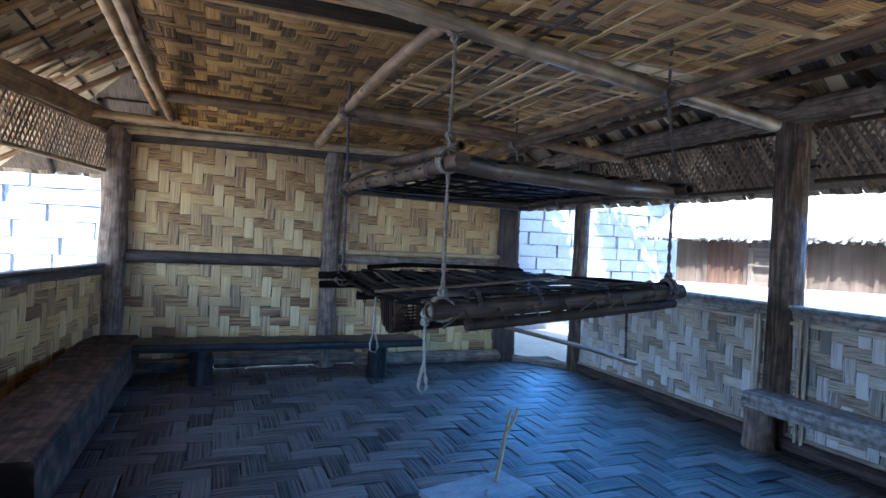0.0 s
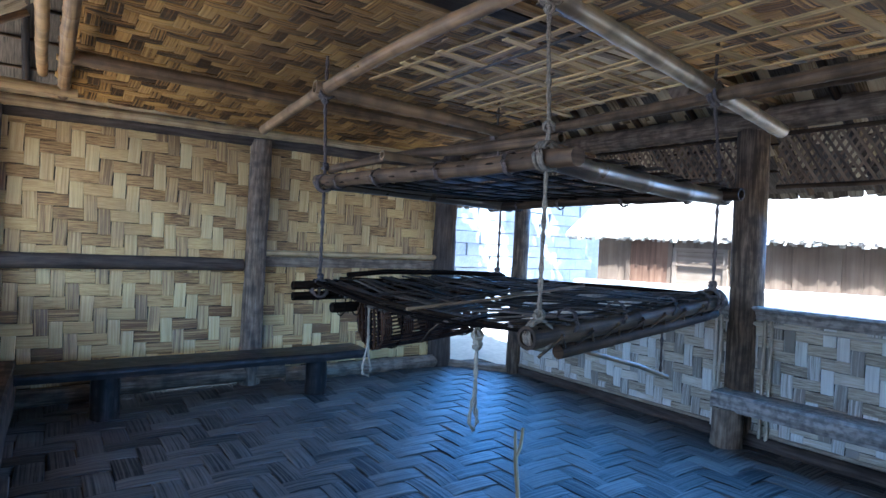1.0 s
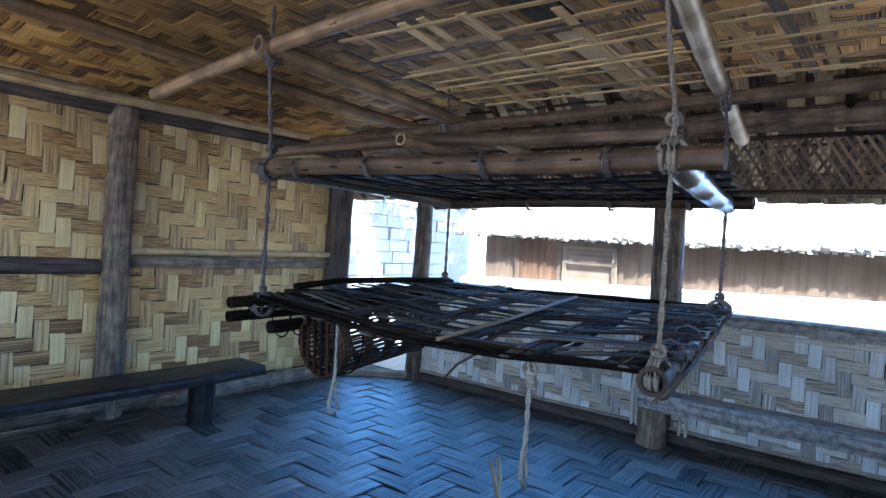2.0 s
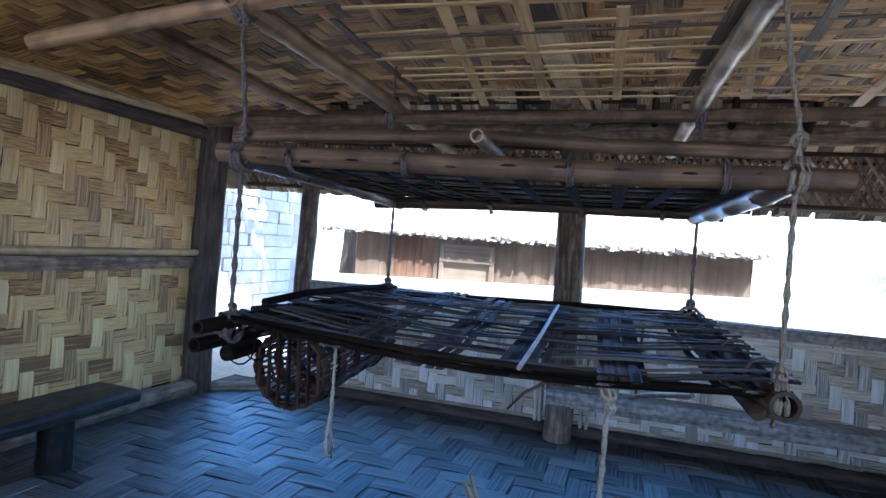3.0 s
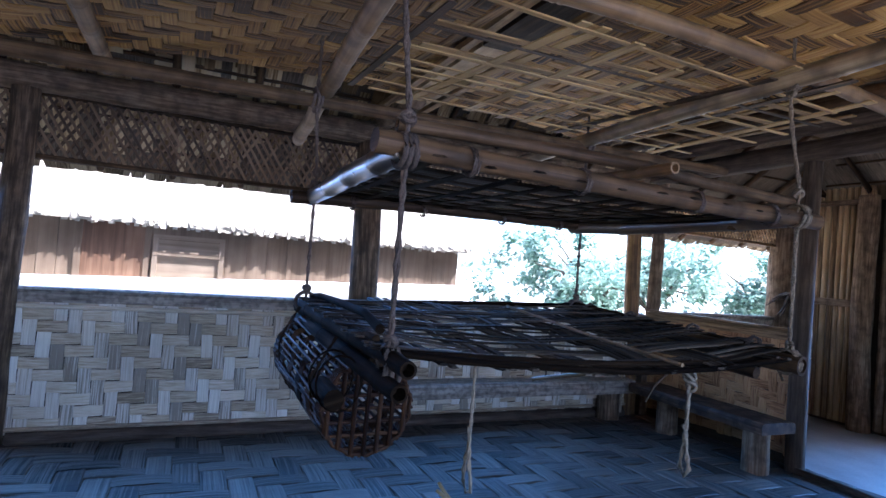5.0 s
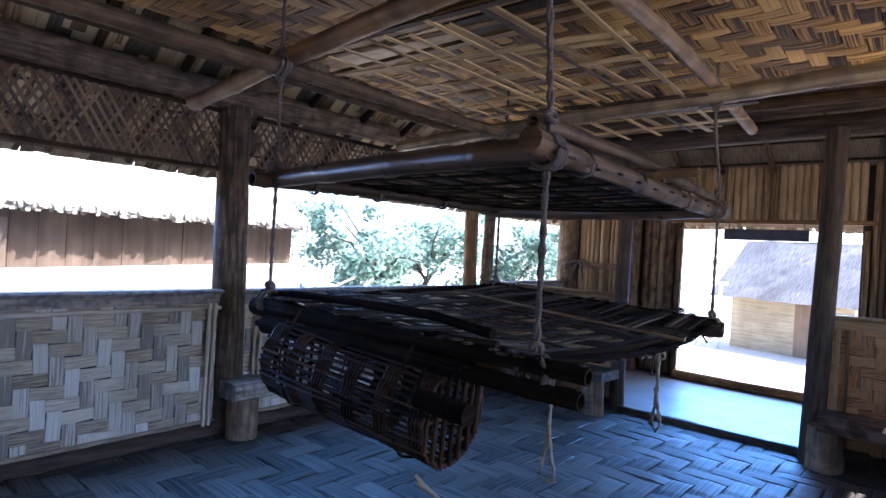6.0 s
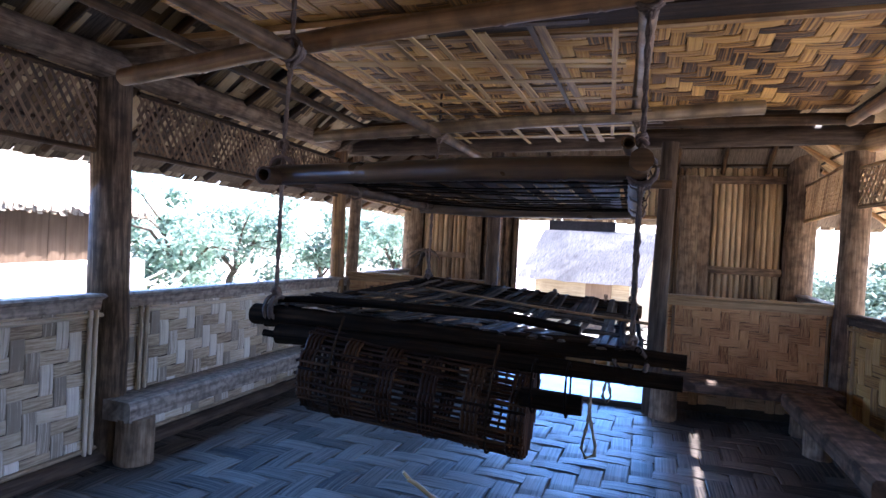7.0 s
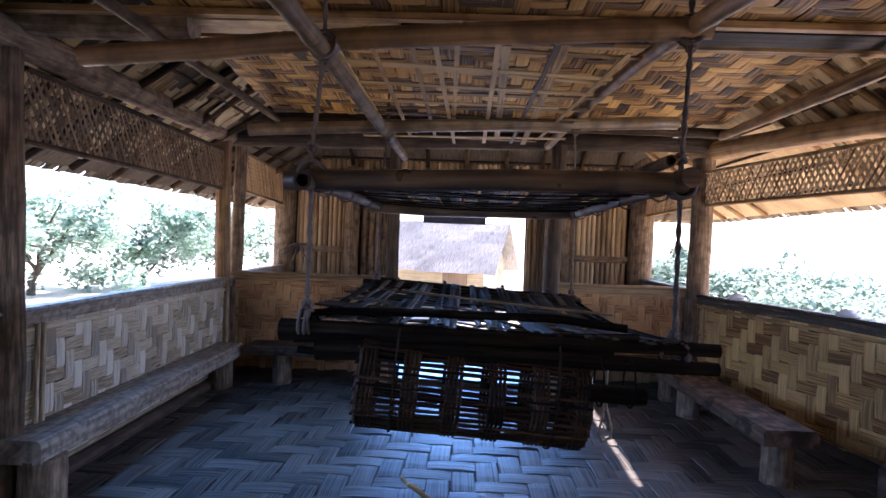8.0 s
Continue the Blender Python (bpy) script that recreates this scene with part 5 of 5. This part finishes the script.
tagged(part("ground", b, M_ground), "bright dry sandy earth of the village yard", "ground", kind="structure")

# neighbouring house along the open side
HA, HB = Vector((1.83, 3.04, 0)), Vector((1.83, -1.70, 0))
hd = (HB - HA).normalized()
hn = Vector((-hd.y, hd.x, 0))
if hn.x > 0:
    hn = -hn
house = thing("neighbour_house", "low brown plank house with a ragged thatched roof", "house", at=(HA.x, HA.y, -0.16))
HO = Vector((HA.x, HA.y, -0.16))
HL = (HB - HA).length
WT = 1.76


def hp(s, out, z):
    return HA + hd * s + hn * out + UP * z - HO


def hbox(name, s0, s1, o0, o1, z0, z1, mat, parent, upright=False, label=""):
    b = Build()
    c = hp((s0 + s1) / 2, (o0 + o1) / 2, (z0 + z1) / 2)
    if upright:
        b.box(c, UP, hd, hn, z1 - z0, s1 - s0, o1 - o0)
    else:
        b.box(c, hd, hn, UP, s1 - s0, o1 - o0, z1 - z0)
    return part(name, b, mat, parent, label)


wall_h = hbox("wall", 0, HL, -3.0, 0.0, -0.16, WT, M_hut, house)
s = 0.0
while s < HL - 0.05:
    w = min(R.uniform(0.16, 0.26), HL - s)
    if not 0.55 < s + w / 2 < 1.13:
        hbox("plank", s + 0.0015, s + w - 0.0015, 0.0, 0.018 + R.uniform(0, 0.006), -0.14, WT - 0.02, M_hut, wall_h, True)
    s += w
door = hbox("door", 0.55, 1.13, 0.0, 0.035, -0.1, WT - 0.08, M_hut_red, house, True, "reddish plank door")
hbox("upright", 0.50, 0.56, 0.0, 0.05, -0.1, WT - 0.05, M_hut, door, True)
hbox("upright", 1.12, 1.18, 0.0, 0.05, -0.1, WT - 0.05, M_hut, door, True)
win = hbox("shutter", 1.24, 1.86, 0.02, 0.045, 1.00, 1.53, M_hut_pale, house, False, "closed louvred shutter")
for k in range(4):
    hbox("louvre", 1.26, 1.84, 0.04, 0.06, 1.40 + k * 0.036, 1.42 + k * 0.036, M_hut_pale, win)
hbox("frame", 1.20, 1.25, 0.0, 0.07, 0.9, 1.57, M_hut_pale, win, True)
hbox("frame", 1.85, 1.90, 0.0, 0.07, 0.9, 1.57, M_hut_pale, win, True)
hbox("frame", 1.20, 1.90, 0.0, 0.075, 1.365, 1.39, M_hut_pale, win)
hbox("frame", 1.20, 1.90, 0.0, 0.075, 1.54, 1.585, M_hut_pale, win)
# added white step standing for glaring ground, its top rising towards the yard end
b = Build()
rows = []
for t in (0.0, 0.25, 0.5, 0.75, 1.0):
    s_ = -0.3 + (HL + 0.34) * t
    zt = 1.08 + 0.17 * t
    rows.append([hp(s_, 0.03, -0.16), hp(s_, 0.03, zt), hp(s_, 0.14, zt - 0.01), hp(s_, 0.17, zt - 0.03), hp(s_, 0.19, -0.16)])
b.grid(rows, [[(0.4 * k, i) for k in range(6)] for i in range(5)], False, True)
b.face(rows[0], [(0, 0)] * 5)
b.face(rows[-1][::-1], [(0, 0)] * 5)
part("terrace", b, M_bright_strip, house, "white step added in place of glaring ground")
# its thatch
b = Build()
ea, eb = -0.50, HL + 0.12
slope = 0.75
zz0 = 1.675
out = 0.15
rows = [[hp(s, out, zz0), hp(s, out, zz0 + 0.08), hp(s, out - 1.9, zz0 + 0.08 + 1.9 * slope), hp(s, out - 3.8, zz0 + 0.1)] for s in [ea + (eb - ea) * i / 30 for i in range(31)]]
for r_ in rows:
    for q in (0, 1, 2):
        r_[q] = r_[q] + UP * (0.02 * noise.noise(r_[q] * 2.3))
b.grid(rows, [[(0.6 * k, 0.2 * i) for k in range(4)] for i in range(31)], False)
b.face([rows[0][k] for k in (3, 2, 1, 0)], [(0, 0), (1, 0), (1, 1), (0, 1)])
b.face(rows[-1], [(0, 0), (1, 0), (1, 1), (0, 1)])
part("roof", b, M_bleached, house)
b = Build()
rg = random.Random(31)
s = ea
while s < eb:
    w = rg.uniform(0.02, 0.06)
    for lay in range(2):
        ln = rg.uniform(0.035, 0.085)
        p = hp(s, out + 0.012 * lay - 0.02, zz0 + 0.05 + 0.03 * lay)
        lean = hd * rg.uniform(-0.03, 0.03) + hn * rg.uniform(0.0, 0.04) - UP * ln
        b.face([p, p + hd * w, p + hd * w * 0.97 + lean, p + hd * w * 0.05 + lean], [(0, s), (0, s + w), (ln, s + w), (ln, s)])
    s += w * 0.7
tagged(part("thatch_fringe", b, M_bleached, house), kind="stuff")

# limestone block wall behind the hut
bwall = Build()
bwall.box((-2.5, 6.72, 1.3), (1, 0, 0), (0, 1, 0), (0, 0, 1), 18.0, 0.2, 3.0)
block_wall = part("wall_yard", bwall, M_mortar)
tagged(block_wall, "sunlit yard wall of pale limestone blocks with dark joints", "wall", kind="structure")
rg = random.Random(12)
blk = Build()
blk.box((0, 0, 0), (1, 0, 0), (0, 1, 0), (0, 0, 1), 0.52, 0.10, 0.225)
blk_me = blk.mesh("block")
blk_me.materials.append(M_block)
z = -0.05
row_i = 0
cnt = 0
while z < 2.7:
    x = -10.8 + (0.27 if row_i % 2 else 0.0)
    while x < 5.8:
        k = rg.uniform(0.82, 1.1)
        near = (-8.5 < x < -5.2) or (0.3 < x < 6.0)
        if near and z > 0.0 or (row_i % 1 == 0 and not near):
            if near:
                ob = new("block", blk_me)
                ob.parent = block_wall
                ob.matrix_world = Matrix.Translation((x, 6.6 + rg.uniform(-0.012, 0.012), z)) @ Matrix.Rotation(rg.uniform(-0.02, 0.02), 4, "Y") @ Matrix.Diagonal((k * 0.995, 1, rg.uniform(0.98, 1.02), 1))
                cnt += 1
        x += 0.54 * k
    z += 0.24
    row_i += 1
rest = Build()
for row_i in range(11):
    x = -5.0 + (0.27 if row_i % 2 else 0)
    while x < 0.2:
        rest.box((x, 6.6 + rg.uniform(-0.01, 0.01), -0.05 + 0.24 * row_i), (1, 0, 0), (0, 1, 0), (0, 0, 1), 0.51, 0.10, 0.225)
        x += 0.54
tagged(part("blocks", rest, M_block, block_wall), kind="stuff")


# trees and bushes
def tree(p, h, spread, seed, label, leaves=2600, mat=None, trunk_h=0.45, low=0.25, size=0.11):
    rg = random.Random(seed)
    th = thing("tree", label, "tree", "trees of the village", at=p)
    b = Build()
    limbs = []
    top = Vector((rg.uniform(-0.3, 0.3), rg.uniform(-0.3, 0.3), h * trunk_h))
    tube(b, [(0, 0, -0.2), top * 0.5 + Vector((0.1, 0, 0)), top], [h * 0.03, h * 0.024, h * 0.018], 8, 0.06, seed)
    for i in range(8):
        a = rg.uniform(0, 6.28)
        e = top + Vector((math.cos(a) * spread * rg.uniform(0.4, 0.9), math.sin(a) * spread * rg.uniform(0.4, 0.9), h * rg.uniform(0.1, 0.5)))
        s = top * rg.uniform(0.55, 1.0)
        m = s.lerp(e, 0.5) + Vector((0, 0, 0.1 * h))
        tube(b, [s, m, e], [h * 0.012, h * 0.008, h * 0.004], 6, 0.08, seed + i)
        limbs.append(e)
        limbs.append(m)
    part("trunk", b, M_bark, th)
    cl = []
    for i in range(46):
        base = rg.choice(limbs)
        cl.append((base + Vector((rg.gauss(0, 0.33) * spread, rg.gauss(0, 0.33) * spread, rg.uniform(-0.25, 0.16) * h)), rg.uniform(0.14, 0.34) * spread))
    lb = Build()
    for i in range(leaves):
        c, r = rg.choice(cl)
        d = Vector((rg.gauss(0, 1), rg.gauss(0, 1), rg.gauss(0, 0.8)))
        d = d.normalized() * r * (0.35 + 0.65 * rg.random())
        q = c + d
        if q.z < h * low * 0.5:
            continue
        a = Vector((rg.uniform(-1, 1), rg.uniform(-1, 1), rg.uniform(-0.8, 0.4))).normalized()
        _, u, w = frame_of(a)
        s = size * rg.uniform(0.6, 1.4)
        lb.face([q, q + u * s * 0.35 + a * s * 0.5, q + a * s * 1.15, q - u * s * 0.35 + a * s * 0.5], [(0, 0), (s, s), (s, 0), (0, s)])
    part("crown", lb, mat or M_leaf, th)
    return th


for k, (x, y, h, sp, n) in enumerate(((7.6, -8.6, 4.0, 2.0, 8000), (8.6, -11.4, 3.9, 2.2, 8000), (7.4, -14.6, 3.7, 2.3, 8000), (6.4, -18.5, 4.0, 2.6, 8000), (9.8, -7.0, 1.55, 0.7, 1500))):
    tree((x, y, -0.2), h, sp, 40 + k, "leafy green tree beyond the sunny yard", leaves=n, low=0.0, trunk_h=0.2, size=0.15)
for k, (x, y, h, sp) in enumerate(((-9.6, -12.2, 2.3, 1.7), (-10.2, -8.8, 1.7, 2.0), (-9.4, -6.2, 1.5, 1.8), (-12.5, -11.0, 1.9, 2.4), (-12.0, -7.0, 1.7, 2.3), (-11.5, -4.2, 1.5, 2.2), (-8.2, -14.0, 2.4, 1.6))):
    tree((x, y, -0.3), h, sp, 60 + k, "low dense green bush on the slope below the hut", leaves=8500, mat=M_bush, low=0.0, trunk_h=0.22, size=0.13)

tree((-0.3, 5.25, -0.2), 5.9, 1.5, 91, "tall leafy shade tree behind the hut", leaves=7000, low=1.15, trunk_h=0.55, size=0.17)
tree((4.4, 4.6, -0.2), 6.2, 2.1, 93, "tall leafy shade tree beyond the plank house", leaves=9000, low=1.1, trunk_h=0.55, size=0.17)
# far hut before the doorway
hut = thing("far_hut", "small pale hut with a grey thatched roof across the yard", "hut", at=(-2.25, -11.6, -0.16))
hut.rotation_euler = (0, 0, radians(-17.5))
b = Build()
b.box((0, 0, 0.62), (1, 0, 0), (0, 1, 0), (0, 0, 1), 2.3, 2.1, 1.24)
part("wall", b, M_straw, hut)
b = Build()
for sy in (-1, 1):
    rows = []
    for i in range(13):
        x = -1.5 + 3.0 * i / 12
        rows.append([Vector((x, sy * (1.35 - 1.35 * k / 5), 1.06 + 1.22 * k / 5 + 0.05 * noise.noise(Vector((x * 2.3, k * 1.1, sy * 4.0))))) for k in range(6)])
    b.grid(rows if sy < 0 else [r[::-1] for r in rows], [[(0.35 * k, x_ * 0.25) for k in range(6)] for x_ in range(13)], False)
part("roof", b, M_greythatch, hut)
for sx in (-1, 1):
    b = Build()
    b.face([(sx * 1.152, -1.05, 1.24), (sx * 1.152, 1.05, 1.24), (sx * 1.152, 0, 2.2)][::sx], [(0, 0), (1, 0), (0.5, 1)])
    part("gable", b, M_straw, hut)
b = Build()
b.box((-0.45, 1.06, 0.55), (0, 0, 1), (1, 0, 0), (0, 1, 0), 1.05, 0.6, 0.04)
part("door", b, M_hut, hut)
# yard fence with white rails
fence = thing("yard_fence", "white-painted rail fence across the yard", "fence", at=(0.3, -10.2, -0.16))
for i in range(6):
    b = Build()
    b.box((-1.1 + i * 0.45, 0, 0.69), (0, 0, 1), (1, 0, 0), (0, 1, 0), 1.38, 0.06, 0.06)
    part("post", b, M_white, fence)
for zz in (0.70, 1.0, 1.34):
    b = Build()
    b.box((0.05, 0.046, zz), (1, 0, 0), (0, 1, 0), (0, 0, 1), 2.6, 0.03, 0.08)
    part("rail", b, M_white, fence)
# brushwood heap beyond the open side
heap = thing("brushwood_heap", "heap of pale poles and brushwood in the sun", "brushwood", at=(5.6, -5.0, -0.16))
rg = random.Random(19)
for i in range(26):
    b = Build()
    a = rg.uniform(-0.5, 0.9)
    c = Vector((rg.uniform(-0.6, 0.6), rg.uniform(-1.2, 1.2), 0.15 + rg.uniform(0, 0.7)))
    d = Vector((0.3 * rg.uniform(-1, 1), 1, rg.uniform(-0.7, 0.5))).normalized() * rg.uniform(0.5, 1.0)
    lo = min((c - d).z, (c + d).z)
    c.z += max(0.02 - lo, 0)
    tube(b, [c - d, c, c + d], [0.025, 0.022, 0.018], 6, 0.1, i)
    part("pole", b, M_bleached, heap)
for k, s in enumerate((0.80, 0.46)):
    p = DM.lerp(CD, s)
    b = Build()
    rows, uvr = [], []
    for z, r in ((0.0, 0.07), (0.02, 0.085), (0.035, 0.08), (0.038, 0.055), (0.055, 0.05), (0.06, 0.03)):
        rows.append([Vector((p.x + r * (1 + 0.08 * math.sin(3 * t + k)) * math.cos(t), p.y + r * math.sin(t), SILL + 0.02 + z)) for t in [2 * math.pi * j / 14 for j in range(14)]])
        uvr.append([(z, 0.03 * j) for j in range(15)])
    b.grid(rows, uvr, True, True)
    b.face(rows[-1], [(0, 0)] * 14)
    b.face(rows[0][::-1], [(0, 0)] * 14)
    tagged(part("stone_dish", b, M_white), "small pale stone dish standing on the wooden sill", "dish", "dishes on the sill")

# ---- woven strips of floor and walls ----
def inside_floor(x, y):
    X, Y = -5.95 + x, 3.45 - y
    edge_x = -5.2 - 0.66 * (1 - abs(Y - 0.25) / 3.2)
    return X > edge_x and X < 0.02


woven(floor, "floor", (-5.95, 3.45, 0.0), (1, 0, 0), (0, -1, 0), (0, 0, 1), 5.97, 6.9, 0.165, M_floor, random.Random(8), limit=300, rest_mat=M_floor_i, near=(-3.0, 0.9, 0), keep=inside_floor, mat_up=M_floor_up, rise=0.010)
woven(wa, "north", AD + UP * 0.14, dA, UP, nA, (AB - AD).length, 2.26, 0.106, M_wall, random.Random(9), limit=300, rest_mat=M_wall_i, mat_up=M_wall_up)
woven(wb, "east", B1 + Vector((0, -0.05, 0)) + UP * 0.1, dB, UP, nB, (B3 - B1).length - 0.05, SILL - 0.14, 0.09, M_east, random.Random(10), limit=300, rest_mat=M_east_i, mat_up=M_east_up)
woven(wcl, "south", B3C + UP * 0.1, dCl, UP, nC, (CL - B3C).length, SILL - 0.08, 0.085, M_wall_red, random.Random(11), limit=200)
woven(wcr, "south_b", CR + UP * 0.1, dCr, UP, nC2, (CD - CR).length, SILL - 0.08, 0.085, M_wall_red, random.Random(12), limit=300)
woven(wd1, "west", AD + UP * 0.1, dD1, UP, nD1, (DM - AD).length, SILL - 0.14, 0.105, M_wall, random.Random(13), limit=300, rest_mat=M_wall_i, mat_up=M_wall_up)
woven(wd2, "west_b", DM + UP * 0.1, dD2, UP, nD2, (CD - DM).length, SILL - 0.14, 0.105, M_wall, random.Random(14), limit=300, mat_up=M_wall_up)

# upright battens and a foot batten on the half walls
def batten(parent, p, nrm, z0, z1, seed, w=0.03):
    b = Build()
    tube(b, [p + nrm * 0.022 + UP * z0, p + nrm * 0.024 + UP * ((z0 + z1) / 2), p + nrm * 0.022 + UP * z1], [w * 0.5, w * 0.52, w * 0.48], 8, 0.03, seed)
    part("batten", b, M_slat if parent is wcr or parent is wd2 else M_east, parent)


for k, yy in enumerate((2.58, 0.24, 0.20, -0.15, -0.20, -2.9)):
    batten(wb, Vector((0.0, yy, 0)), nB, 0.06, SILL - 0.08, k)
for k, s in enumerate((0.06, 0.10, 0.93, 0.97)):
    batten(wcr, CR.lerp(CD, s), nC2, 0.06, SILL - 0.03, 10 + k)
for k, s in enumerate((0.30, 0.33, 0.93, 0.96)):
    batten(wd2, DM.lerp(CD, s), nD2, 0.06, SILL - 0.08, 20 + k)
for k, (pa, pb, par, nn) in enumerate(((B1 + Vector((0, -0.1, 0)), B3 + Vector((0, 0.1, 0)), wb, nB), (DM, CD, wd2, nD2))):
    for zz in (0.12, SILL - 0.115):
        b = Build()
        bamboo(b, pa + nn * 0.02 + UP * zz, pb + nn * 0.02 + UP * zz, 0.017, 30 + k, 0.004, seg=8, hollow=False)
        part("rail", b, M_east if par is wb else M_pole, par)
